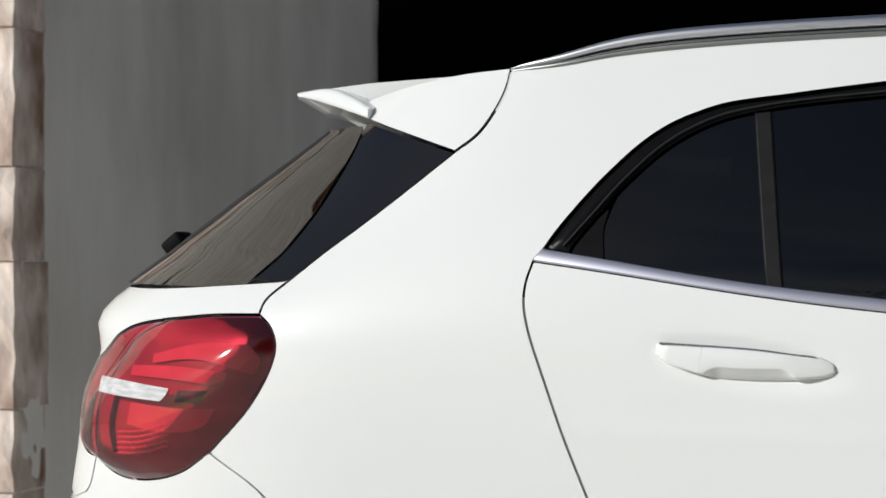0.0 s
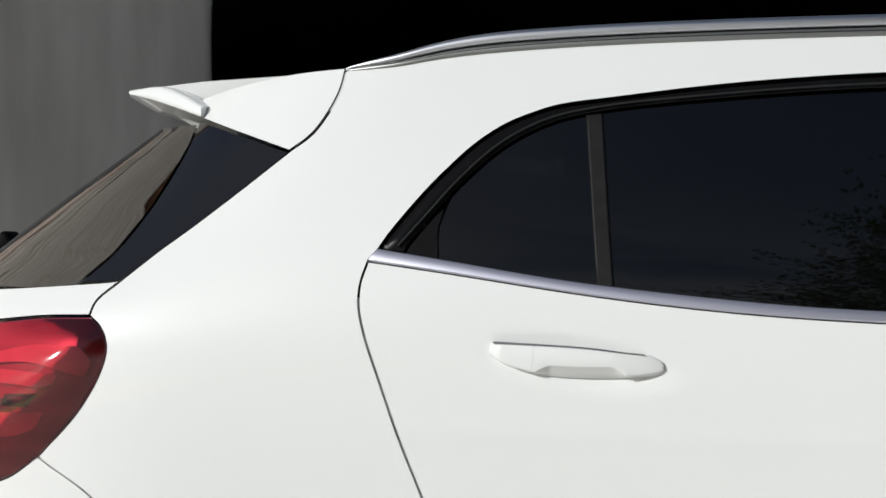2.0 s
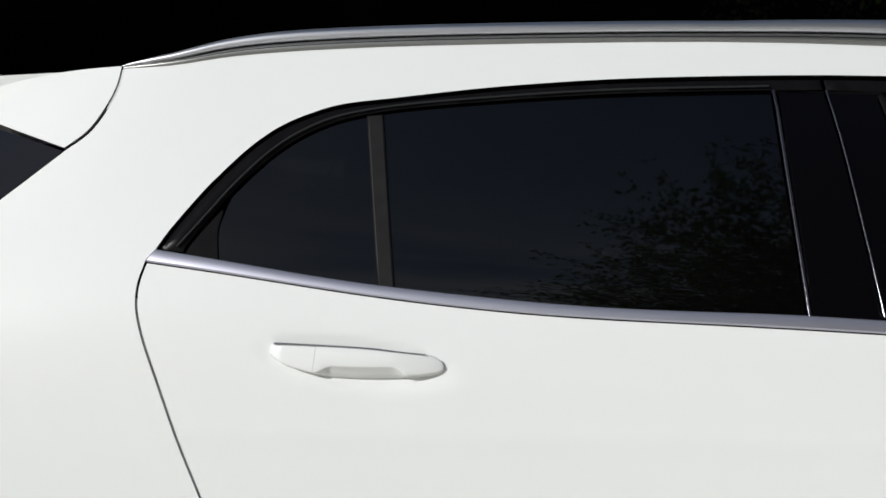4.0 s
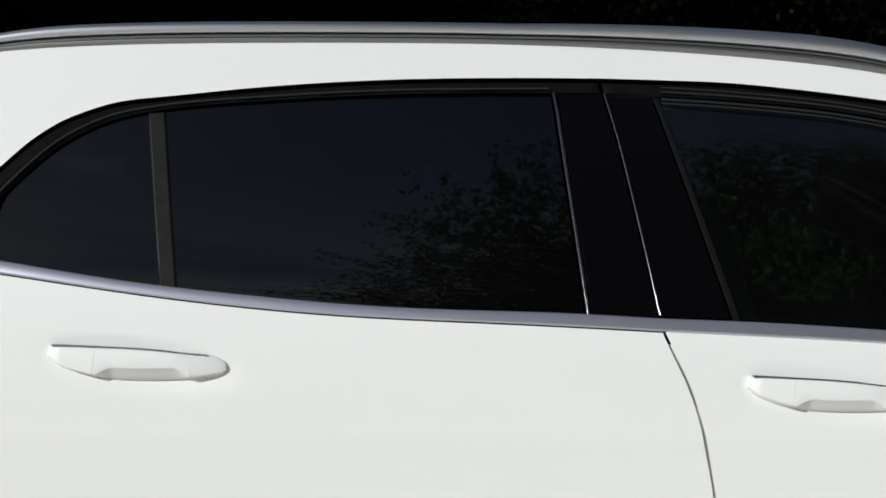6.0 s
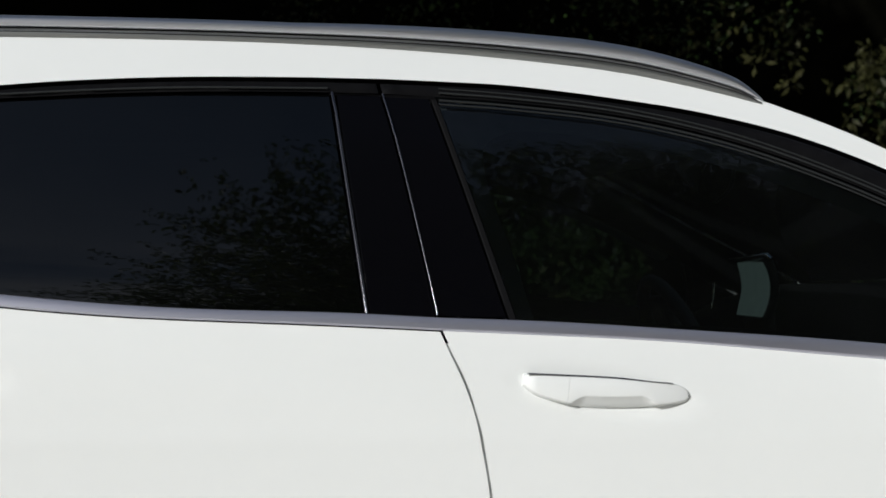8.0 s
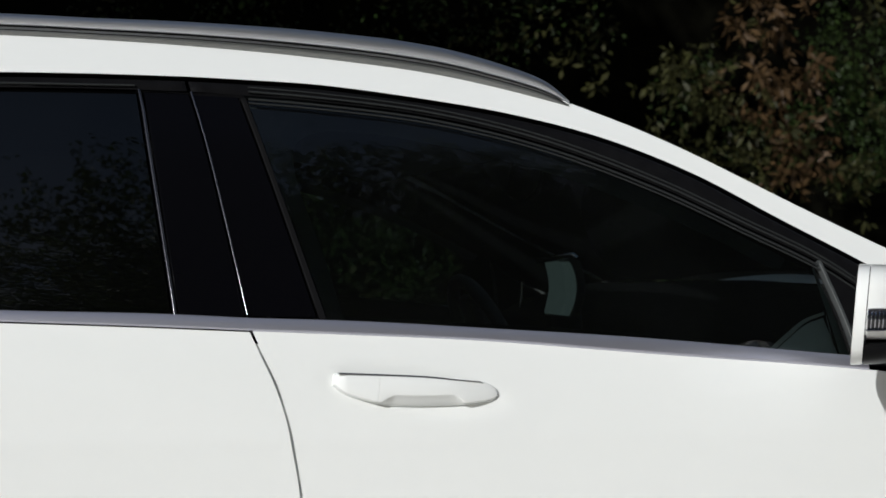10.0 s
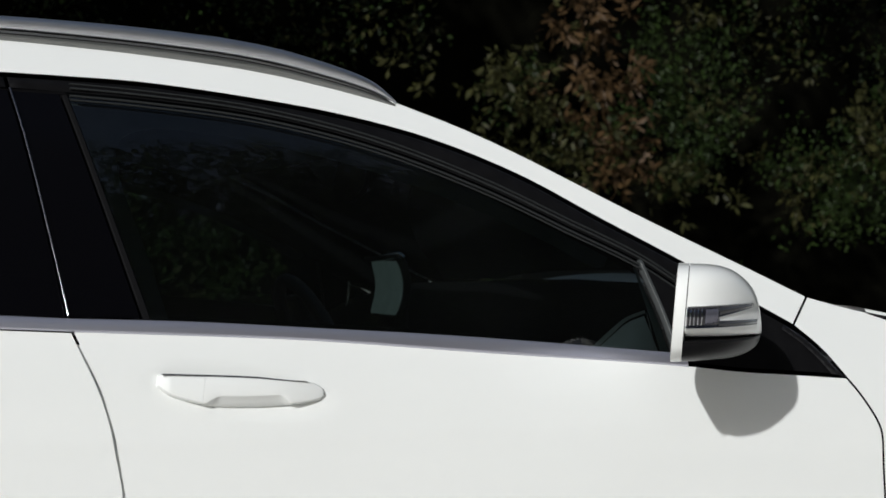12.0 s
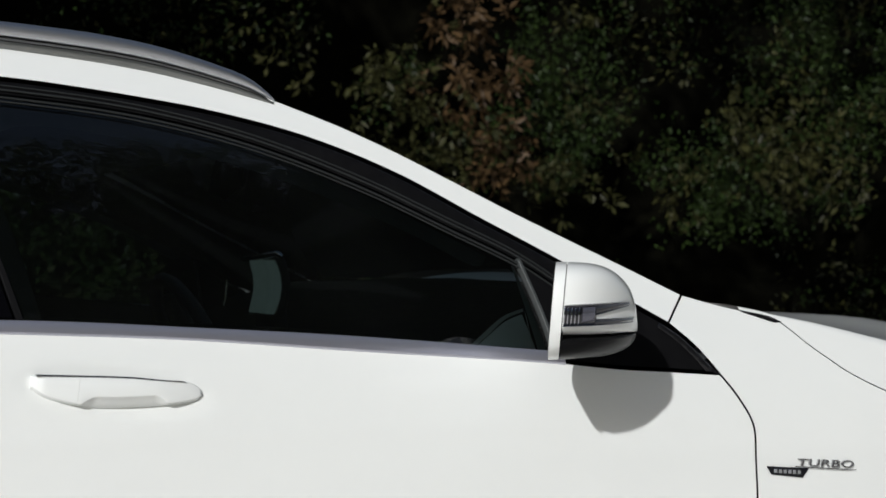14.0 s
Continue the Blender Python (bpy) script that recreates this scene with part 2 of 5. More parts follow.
def panel(name, loop, mat, parent, lift=0.0, depth=0.012, gap=0.0006, edge=0.0012, step=0.03, fine=None, sides=(1,), label="", soft=True, dome=0.0, dome_width=0.06, dome_loop=None, lean=0.0):
    """A piece of the skin inside the outline, raised by lift, with rounded edges and turned-in sides.
    sides: 1 the near flank, -1 the far one; with both, one mesh that runs across the middle."""
    rim = shrink(loop, gap)
    top = shrink(loop, gap + edge)
    xs, zs = [p[0] for p in top], [p[1] for p in top]
    pts, n = [Vector(p) for p in top], len(top)
    safe = shrink(loop, gap + edge + step * 0.3)
    grids = [(step, min(xs), max(xs), min(zs), max(zs))]
    for (x0, x1, z0, z1, st) in (fine or []):
        grids.append((st, x0, x1, z0, z1))
    for k, (st, x0, x1, z0, z1) in enumerate(grids):
        i = 0
        z = z0 + st / 2
        while z < z1:
            x = x0 + st / 2 + (st / 2 if i % 2 else 0)
            while x < x1:
                if within(safe, x, z):
                    if k or not any(a <= x <= b and c <= z <= d for (a, b, c, d, _) in (fine or [])):
                        pts.append(Vector((x, z)))
                x += st
            z += st
            i += 1
    vs, _, faces, _, _, _ = geometry.delaunay_2d_cdt(pts, [], [list(range(n))], 1, 1e-7)
    verts, normals, polys = [], [], []
    for side in sides:
        base = len(verts)
        for p in vs:
            nn = outward(p.x, p.y)
            up = lift
            if dome:
                far = min(math.hypot(p.x - a, p.y - b) for a, b in (dome_loop or top))
                k = min(1.0, far / dome_width)
                up += dome * (1 - (1 - k) ** 2) + lean * (max(zs) - p.y) / (max(zs) - min(zs)) * min(1.0, far / 0.03)
            q = skin(p.x, p.y) + nn * up
            verts.append(q if side > 0 else flip(q))
            normals.append(nn if side > 0 else Vector((nn.x, -nn.y, nn.z)))
        for f in faces:
            f = [base + i for i in f]
            polys.append(f if side > 0 else f[::-1])
        # the outline keeps its order among the first points, or is found again by place
        key = {(round(p.x, 6), round(p.y, 6)): i for i, p in enumerate(vs)}
        rings = [[base + key[(round(p[0], 6), round(p[1], 6))] for p in top if (round(p[0], 6), round(p[1], 6)) in key]]
        if len(rings[0]) != n:
            continue
        for drop, tilt in ((min(edge * 0.8, depth * 0.5), 0.8), (depth, 1.0)):
            ring = []
            for (x, z), (x2, z2) in zip(rim, top):
                nn = outward(x, z)
                away = skin(x, z) - skin(x2, z2)
                away = away.normalized() if away.length > 1e-9 else nn
                q = skin(x, z) + nn * (lift - drop)
                m = (nn * (1 - tilt) + away * tilt).normalized()
                ring.append(len(verts))
                verts.append(q if side > 0 else flip(q))
                normals.append(m if side > 0 else Vector((m.x, -m.y, m.z)))
            rings.append(ring)
        for r1, r2 in zip(rings, rings[1:]):
            for i in range(n):
                j = (i + 1) % n
                f = [r1[i], r2[i], r2[j], r1[j]]
                polys.append(f if side > 0 else f[::-1])
    me = bpy.data.meshes.new(name)
    me.from_pydata(verts, [], polys)
    me.update()
    ob = mesh_part(name, me, mat, parent, label)
    if soft:
        me.normals_split_custom_set_from_vertices([tuple(v) for v in normals])
    return ob


def both(name, loop, mat, parent, **kw):
    """The same panel on the near and on the far flank, as two parts."""
    return [panel(name, loop, mat, p, sides=(side,), **kw)
            for side, p in zip((1, -1), parent if isinstance(parent, (list, tuple)) else (parent, parent))]


def loft(rows, closed=False, caps=False):
    """A bmesh through rows of points, all of one length."""
    bm = bmesh.new()
    grid = [[bm.verts.new(p) for p in r] for r in rows]
    for a, b in zip(grid, grid[1:]):
        k = len(a)
        for i in range(k if closed else k - 1):
            j = (i + 1) % k
            if len({a[i], a[j], b[j], b[i]}) == 4:
                bm.faces.new((a[i], a[j], b[j], b[i]))
    if caps:
        ends = [bm.faces.new(grid[0][::-1]), bm.faces.new(grid[-1])]
    bmesh.ops.recalc_face_normals(bm, faces=bm.faces)
    if caps:  # flat ends with a hard edge
        bmesh.ops.split_edges(bm, edges=[e for f in ends for e in f.edges])
    return bm


def mirrored(bm):
    """The same mesh for the far flank."""
    out = bm.copy()
    for v in out.verts:
        v.co = flip(v.co)
    bmesh.ops.reverse_faces(out, faces=out.faces)
    return out


def box(size, centre=(0, 0, 0), bevel=0.0, m=None, segments=2):
    bm = bmesh.new()
    bmesh.ops.create_cube(bm, size=1.0)
    for v in bm.verts:
        v.co = Vector((v.co.x * size[0], v.co.y * size[1], v.co.z * size[2]))
    if bevel:
        bmesh.ops.bevel(bm, geom=list(bm.edges), offset=bevel, segments=segments, affect="EDGES", profile=0.5)
    for v in bm.verts:
        v.co += Vector(centre)
    if m is not None:
        bm.transform(m)
    return bm


def tube(points, radius, seg=10):
    """A round bar along the points; radius may change along it."""
    pts = [Vector(p) for p in points]
    rows = []
    for i, p in enumerate(pts):
        d = (pts[min(i + 1, len(pts) - 1)] - pts[max(i - 1, 0)]).normalized()
        a = d.cross(Vector((0, 0, 1)) if abs(d.z) < 0.9 else Vector((1, 0, 0))).normalized()
        b = d.cross(a)
        r = radius[i] if isinstance(radius, (list, tuple)) else radius
        rows.append([p + (a * math.cos(t) + b * math.sin(t)) * r for t in (2 * math.pi * k / seg for k in range(seg))])
    return loft(rows, True, True)


def merge(*bms):
    out = bms[0]
    for b in bms[1:]:
        me = bpy.data.meshes.new("join")
        b.to_mesh(me)
        b.free()
        out.from_mesh(me)
        bpy.data.meshes.remove(me)
    return out


def thing(name, label, category, group="", kind="", at=(0, 0, 0)):
    ob = new(name)
    ob.location = at
    bpy.context.view_layer.update()
    return tagged(ob, label, category, group, kind)


# ---- the place: ground, old building, wood behind the car, tree behind the camera ----
# ground out of view, its colour raised to bounce light onto doors and wall
GROUND = vary(material("gravel_ground", (0.30, 0.27, 0.23), 0.95), (0.60, 0.575, 0.53), (0.80, 0.765, 0.71), 2.5, bump=0.6, bump_scale=60)
gn, gl = GROUND.node_tree.nodes, GROUND.node_tree.links
paved = gn["Principled BSDF"].inputs["Base Color"].links[0].from_socket
split, edge_at, litter = gn.new("ShaderNodeSeparateXYZ"), gn.new("ShaderNodeMapRange"), gn.new("ShaderNodeMixRGB")
gl.new(gn.new("ShaderNodeTexCoord").outputs["Object"], split.inputs["Vector"])
gl.new(split.outputs["Y"], edge_at.inputs["Value"])
edge_at.inputs["From Min"].default_value, edge_at.inputs["From Max"].default_value = 5.4, 6.0
gl.new(edge_at.outputs["Result"], litter.inputs["Fac"])
gl.new(paved, litter.inputs["Color1"])
litter.inputs["Color2"].default_value = (0.030, 0.024, 0.015, 1)  # unseen dead leaves under the wood, added to cut the light bounced there
gl.new(litter.outputs["Color"], gn["Principled BSDF"].inputs["Base Color"])
PLASTER = vary(material("grey_plaster", (0.50, 0.49, 0.47), 0.9), (0.62, 0.585, 0.53), (0.93, 0.895, 0.83), 1.5, (1, 1.6, 0.55), 7.0, 0.24,
               bump=0.30, bump_scale=7)
WHITEWASH = vary(material("limewashed_stone", (0.72, 0.68, 0.60), 0.92), (0.50, 0.43, 0.34), (0.80, 0.77, 0.71), 4.0, bump=0.5, bump_scale=22)
QUOIN = vary(material("rough_limestone", (0.6, 0.54, 0.46), 0.95), (0.22, 0.12, 0.07), (0.84, 0.73, 0.64), 5.5, (1, 1, 0.5), 8.0, 0.14, bump=0.8,
             bump_scale=18, pieces=0.16)
MORTAR = vary(material("pale_mortar", (0.7, 0.66, 0.6), 0.95), (0.55, 0.47, 0.40), (0.86, 0.82, 0.76), 6.0, bump=0.7, bump_scale=30)
TILE = vary(material("clay_tile", (0.34, 0.17, 0.10), 0.85), (0.26, 0.12, 0.07), (0.40, 0.22, 0.14), 12)
# near-black colour that holds the wood's deep shade
WOOD_SHADE = vary(material("thicket_shade", (0.003, 0.003, 0.002), 0.95, spec=0.02), (0.0015, 0.0015, 0.001), (0.005, 0.005, 0.003), 3.0, bump=0.8, bump_scale=12)
BARK = vary(material("bark", (0.06, 0.045, 0.03), 0.9), (0.035, 0.027, 0.02), (0.085, 0.065, 0.045), 18, (1, 1, 0.3), bump=0.6)


def leaf_material(name, low, high, pieces=0.45):
    """Glossy above, and letting some light through."""
    m = vary(material(name, high, 0.50, spec=0.20), low, high, 1.3, pieces=pieces, per="island")
    n, l = m.node_tree.nodes, m.node_tree.links
    thin, mx, shade = n.new("ShaderNodeBsdfTranslucent"), n.new("ShaderNodeMixShader"), n["Principled BSDF"].inputs["Base Color"].links[0].from_socket
    mx.inputs["Fac"].default_value = 0.30
    l.new(shade, thin.inputs["Color"])
    l.new(n["Principled BSDF"].outputs["BSDF"], mx.inputs[1])
    l.new(thin.outputs["BSDF"], mx.inputs[2])
    l.new(mx.outputs["Shader"], n["Material Output"].inputs["Surface"])
    return m


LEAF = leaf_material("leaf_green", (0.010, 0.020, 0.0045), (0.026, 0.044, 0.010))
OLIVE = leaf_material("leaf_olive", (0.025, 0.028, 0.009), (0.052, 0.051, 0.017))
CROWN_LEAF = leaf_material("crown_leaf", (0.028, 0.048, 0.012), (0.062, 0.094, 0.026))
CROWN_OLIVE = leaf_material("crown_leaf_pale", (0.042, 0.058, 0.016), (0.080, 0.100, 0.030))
RUSSET = leaf_material("leaf_russet", (0.055, 0.032, 0.014), (0.100, 0.062, 0.028))

bm = bmesh.new()
R = 400.0
ring = [bm.verts.new((R * math.cos(a), R * math.sin(a), 0)) for a in (2 * math.pi * k / 48 for k in range(48))]
bm.faces.new(ring)
tagged(part("ground", bm, GROUND, smooth=False), "unseen gravel yard, pale to bounce light up, dark leaf litter under the wood", "ground", kind="structure")

# the building: a lit front, and a shaded side that runs back to the wood
CORNER_X, FRONT_Y, BACK_Y, EAVES = -3.20, 2.45, 5.46, 9.0
wall = thing("wall_west", "old building wall, limewashed stone front and grey plastered side", "wall", kind="structure", at=(CORNER_X, FRONT_Y, 0))
rng = random.Random(7)
# the plastered side, gently uneven
rows = []
for i in range(41):
    z = EAVES * i / 40
    row = []
    for j in range(31):
        y = FRONT_Y + 0.02 + (BACK_Y - FRONT_Y - 0.02) * j / 30
        b = 0.02 * noise.noise(Vector((3.1, y * 1.3, z * 0.8))) + 0.008 * noise.noise(Vector((7.7, y * 5, z * 4)))
        wob = 0.02 * noise.noise(Vector((1.0, 0.0, z * 2.4))) if j == 30 else 0.0
        row.append((CORNER_X - 0.01 + b, y + wob, z))
    row.append((CORNER_X - 0.25, BACK_Y + 0.06, z))
    row.append((CORNER_X - 14.0, BACK_Y + 0.06, z))
    rows.append(row)
part("side_plaster", loft(rows), PLASTER, wall, "grey plaster with vertical weather streaks")
rows = []
for i in range(46):
    z = EAVES * i / 45
    row = [(CORNER_X - 14.0 + 13.9 * j / 30,
            FRONT_Y + 0.03 + 0.03 * noise.noise(Vector((j * 0.2 * 2.2, 0, z * 2.2))), z) for j in range(31)]
    rows.append(row)
part("front_face", loft(rows), WHITEWASH, wall, "limewashed rubble front in the sun")
part("rear_body", box((13.6, BACK_Y - FRONT_Y - 0.2, EAVES), (CORNER_X - 7.1, (FRONT_Y + BACK_Y) / 2, EAVES / 2)), WHITEWASH, wall)
part("roof", box((14.4, 3.6, 0.12), (CORNER_X - 6.9, (FRONT_Y + BACK_Y) / 2, EAVES + 0.06), 0.02), TILE, wall, "clay tiled roof")


def stone(size, seed, rough=0.16):
    """A roughly squared block with knocked corners."""
    r = random.Random(seed)
    bm = bmesh.new()
    bmesh.ops.create_cube(bm, size=1.0)
    bmesh.ops.subdivide_edges(bm, edges=bm.edges[:], cuts=4, use_grid_fill=True)
    for v in bm.verts:
        c = v.co.copy()
        k = sum(max(0.0, abs(a) - 0.34) for a in c)
        c *= 1 - 0.12 * max(0.0, k - 0.16)
        n = noise.noise(Vector((c.x * 3 + seed, c.y * 3, c.z * 3))) * rough
        c += c.normalized() * n * 0.5
        v.co = Vector((c.x * size[0], c.y * size[1], c.z * size[2]))
    return bm


def quoin(size, seed):
    """A dressed corner block: flat faces, a ragged outer arris."""
    bm = bmesh.new()
    bmesh.ops.create_cube(bm, size=1.0)
    bmesh.ops.subdivide_edges(bm, edges=bm.edges[:], cuts=5, use_grid_fill=True)
    for v in bm.verts:
        c = Vector((v.co.x * size[0], v.co.y * size[1], v.co.z * size[2]))
        q = Vector((seed * 1.7, c.y * 6, c.z * 9))
        if v.co.y < -0.49 and v.co.x > 0.49:
            c.y += 0.018 * abs(noise.noise(q)) + 0.006 * abs(noise.noise(q * 4))
            c.x -= 0.004
        c.x += 0.0035 * noise.noise(q * 2.5)
        c.y += 0.020 * noise.noise(Vector((c.x * 9 + seed, 3.0, c.z * 9))) if v.co.y < -0.49 else 0.010 * noise.noise(Vector((seed, 8.0, c.z * 14)))
        v.co = c
    return bm


part("mortar", box((0.5, 0.150, EAVES - 0.1), (CORNER_X - 0.262, FRONT_Y + 0.080, (EAVES - 0.1) / 2), 0.004), MORTAR, wall, "pale mortar between the corner stones")
z = 0.0
k = 0
while z < 4.6:
    h = rng.uniform(0.26, 0.62)
    long_side = rng.uniform(0.150, 0.172)
    wide = rng.uniform(0.25, 0.5)
    ob = part("stone", quoin((wide, long_side + 0.02, h - 0.005), k * 3.7 + 1), QUOIN, wall, smooth=False)
    ob.location = (CORNER_X - wide / 2 - 0.004 + rng.uniform(-0.003, 0.003), FRONT_Y + long_side / 2 - 0.012 + rng.uniform(-0.004, 0.004), z + h / 2)
    ob.matrix_parent_inverse = wall.matrix_world.inverted()
    for q in range(3):
        w2 = rng.uniform(0.25, 0.5)
        ob2 = part("stone", stone((w2, 0.12, h * 0.98), k * 5.1 + q + 50), WHITEWASH, wall)
        ob2.location = (CORNER_X - wide - w2 / 2 - q * 0.42, FRONT_Y + 0.03, z + h / 2)
        ob2.matrix_parent_inverse = wall.matrix_world.inverted()
    z += h
    k += 1


def leaf_cloud(name, centres, mats, parent=None, label="", size=0.045, seed=3, longer=(1.0, 1.0, 1.0)):
    """Many single folded leaves round the centres: (place, radius, count, material)."""
    r = np.random.default_rng(seed)
    V, F, M = [], [], []
    base = 0
    for (c, rad, count, mi) in centres:
        d = r.normal(size=(count, 3))
        d /= np.linalg.norm(d, axis=1)[:, None]
        p = np.array(c) + d * (rad * r.random(count) ** 0.45)[:, None] * np.array((1, 0.8, 0.85))
        ax = r.normal(size=(count, 3)) + d * (1.6 if longer[mi] > 1 else 0.3) + np.array((0, -0.25, -0.45))
        ax /= np.linalg.norm(ax, axis=1)[:, None]
        up = r.normal(size=(count, 3)) + np.array((-0.2, -0.7, 0.9))
        side = np.cross(ax, up)
        side /= np.linalg.norm(side, axis=1)[:, None] + 1e-9
        nrm = np.cross(side, ax)
        ln = size * longer[mi] * (0.6 + 0.8 * r.random(count))[:, None]
        w = ln / longer[mi] ** 0.5 * (0.2 + 0.1 * r.random(count))[:, None]
        tip, mid = p + ax * ln, p + ax * ln * 0.45
        q = np.stack([p, mid + side * w + nrm * w * 0.35, tip, mid - side * w + nrm * w * 0.35], 1)
        V.append(q.reshape(-1, 3))
        idx = base + 4 * np.arange(count)
        F.append(np.stack([idx, idx + 1, idx + 2, idx, idx + 2, idx + 3], 1).reshape(-1, 3))
        M.append(np.full(2 * count, mi))
        base += 4 * count
    V, F, M = np.concatenate(V), np.concatenate(F), np.concatenate(M)
    me = bpy.data.meshes.new(name)
    me.vertices.add(len(V))
    me.vertices.foreach_set("co", V.astype(np.float32).ravel())
    me.loops.add(3 * len(F))
    me.loops.foreach_set("vertex_index", F.astype(np.int32).ravel())
    me.polygons.add(len(F))
    me.polygons.foreach_set("loop_start", (3 * np.arange(len(F))).astype(np.int32))
    me.update(calc_edges=True)
    ob = mesh_part(name, me, mats, parent, label, smooth=False)
    me.polygons.foreach_set("material_index", M.astype(np.int32))
    return ob


# the wood behind the car: leafy patches before a near-black sheet, and unseen boughs added to shade it
PATCHES = [(4.52, 2.12, 0.24, 2), (4.42, 2.68, 0.18, 2), (4.60, 1.74, 0.16, 2), (4.05, 2.00, 0.27, 1), (3.86, 2.20, 0.12, 1), (4.32, 1.72, 0.18, 1), (5.10, 2.50, 0.28, 0),
           (5.04, 2.15, 0.22, 0), (5.24, 1.86, 0.32, 0), (5.00, 1.58, 0.18, 1), (6.12, 1.72, 0.30, 0), (6.60, 1.92, 0.36, 1), (6.90, 1.68, 0.42, 0), (7.40, 1.95, 0.50, 0), (7.05, 2.62, 0.30, 0), (7.15, 1.70, 0.30, 1),
           (6.30, 1.48, 0.26, 0), (7.55, 2.75, 0.36, 0), (8.20, 1.90, 0.70, 0), (9.20, 2.30, 0.80, 1),
           (1.75, 1.32, 0.42, 0), (2.30, 1.20, 0.35, 0), (3.47, 1.30, 0.22, 1), (4.10, 1.06, 0.25, 1)]
r = np.random.default_rng(11)
clumps = []
for (x, z, rad, mi) in PATCHES:
    for _ in range(int(75 * rad)):
        a, d = r.uniform(0, 6.283), rad * r.random() ** 0.6
        m2 = mi if r.random() < 0.75 else int(r.integers(0, 2))
        here = (x + d * math.cos(a), (6.9 if x > 3 else 7.3) + r.uniform(-0.15, 0.5), z + d * math.sin(a))
        if m2 == 0:
            clumps.append((here, r.uniform(0.09, 0.20), int(r.uniform(24, 60)), 0))
        else:
            for _ in range(3):
                clumps.append((tuple(np.array(here) + r.normal(size=3) * 0.09), r.uniform(0.02, 0.07), int(r.uniform(7, 14)), m2))
for _ in range(900):
    x, z = r.uniform(-2.5, 12.0), r.uniform(0.2, 3.4)
    if noise.noise(Vector((x * 0.75, 2.0, z * 0.9))) < 0.10:
        continue
    clumps.append(((x, r.uniform(7.9, 9.6), z), r.uniform(0.16, 0.34), int(r.uniform(20, 44)), 1 if r.random() < 0.2 else 0))
for (x, z) in ((2.98, 2.22), (3.16, 2.10)):
    clumps.append(((x, 6.6, z), 0.05, 16, 1))
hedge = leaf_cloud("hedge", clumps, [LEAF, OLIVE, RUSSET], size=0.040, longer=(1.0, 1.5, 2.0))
tagged(hedge, "dark green thicket of small leaves with rusty patches", "hedge", kind="stuff")
# leaf clumps above the view, added only to keep sun off the thicket
clumps = []
for _ in range(640):
    x, z = r.uniform(-3.0, 13.0), r.uniform(3.5, 7.5)
    if noise.noise(Vector((x * 0.5, 9.0, z * 0.6))) > 0.28:
        continue
    clumps.append(((x, r.uniform(5.6, 9.0), z), r.uniform(0.3, 0.6), int(r.uniform(30, 55)), 0))
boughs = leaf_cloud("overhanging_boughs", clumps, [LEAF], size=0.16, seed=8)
tagged(boughs, "unseen leafy boughs added above the thicket to shade it", "foliage", kind="stuff")
# sheet behind the hedge, its colour darkened to pass for unlit depth
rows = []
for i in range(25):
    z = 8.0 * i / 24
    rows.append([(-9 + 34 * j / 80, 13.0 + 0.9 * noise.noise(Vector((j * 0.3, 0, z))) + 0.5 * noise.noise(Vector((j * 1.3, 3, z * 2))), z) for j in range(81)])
tagged(part("backdrop", loft(rows), WOOD_SHADE), "near-black sheet standing in for the shaded depth of the wood", "backdrop", kind="structure")


def tree(name, at, middle, spread, seed, clump_n, label):
    """A broad tree: middle is the height of its crown's centre, spread its half width and half height."""
    t = thing(name, label, "tree", at=at)
    rr = random.Random(seed)
    base = Vector(at)
    top = base + Vector((rr.uniform(-0.3, 0.3), rr.uniform(-0.3, 0.3), middle + spread[1] * 0.5))
    limbs = [tube([base + (top - base) * k / 8 + Vector((0.12 * math.sin(k), 0.1 * math.cos(k * 1.3), 0)) for k in range(9)],
                  [0.30 * (1 - 0.10 * k) for k in range(9)], 10)]
    centres = []
    for k in range(clump_n):
        d = Vector((rr.gauss(0, 1), rr.gauss(0, 1), rr.gauss(0, 1))).normalized()
        rad = rr.uniform(0.35, 1.0) ** 0.5 * (1 + 0.10 * noise.noise(d * 3.0 + Vector((seed, 0, 0))))
        c = base + Vector((d.x * spread[0] * rad, d.y * spread[0] * 0.7 * rad, middle + d.z * spread[1] * rad))
        kind = 1 if rr.random() < 0.2 else 0
        centres.append((tuple(c.lerp(base + Vector((0, 0, middle)), 0.14)), 0.50, 185, kind))
        for _ in range(7):  # leafy twigs that grow outwards and up
            grow = (d * 0.8 + Vector((rr.gauss(0, 0.6), rr.gauss(0, 0.6), 0.35 + rr.gauss(0, 0.4)))).normalized() * rr.uniform(0.10, 0.17)
            tip = c + Vector((rr.gauss(0, 0.2), rr.gauss(0, 0.2), rr.gauss(0, 0.2)))
            for j in range(5):
                centres.append((tuple(tip + grow * j), 0.105 - 0.014 * j, 8 - j, kind))
        if k % 14 == 0:
            s0 = base + (top - base) * rr.uniform(0.35, 0.95)
            limbs.append(tube([s0, s0.lerp(c, 0.5) + Vector((0, 0, 0.25)), c], [0.05, 0.03, 0.012], 6))
    part("trunk", merge(*limbs), BARK, t)
    leaf_cloud("crown", centres, [CROWN_LEAF, CROWN_OLIVE], t, size=0.062, seed=seed)
    return t


tree("tree", (4.75, -9.4, 0), 6.25, (5.3, 5.7), 5, 1350, "broad dark green tree standing in the open yard")
tree("tree", (10.0, -8.5, 0), 8.0, (4.8, 6.5), 9, 900, "tall dark green tree at the edge of the yard")


# ---- the car ----
car = thing("car", "white compact crossover car with aluminium roof rails, parked beside a wood", "car", at=(0.5, MID, 0))

WHEELS_X, WHEEL_R, ARCH_R = (-0.80, 1.90), 0.345, 0.41


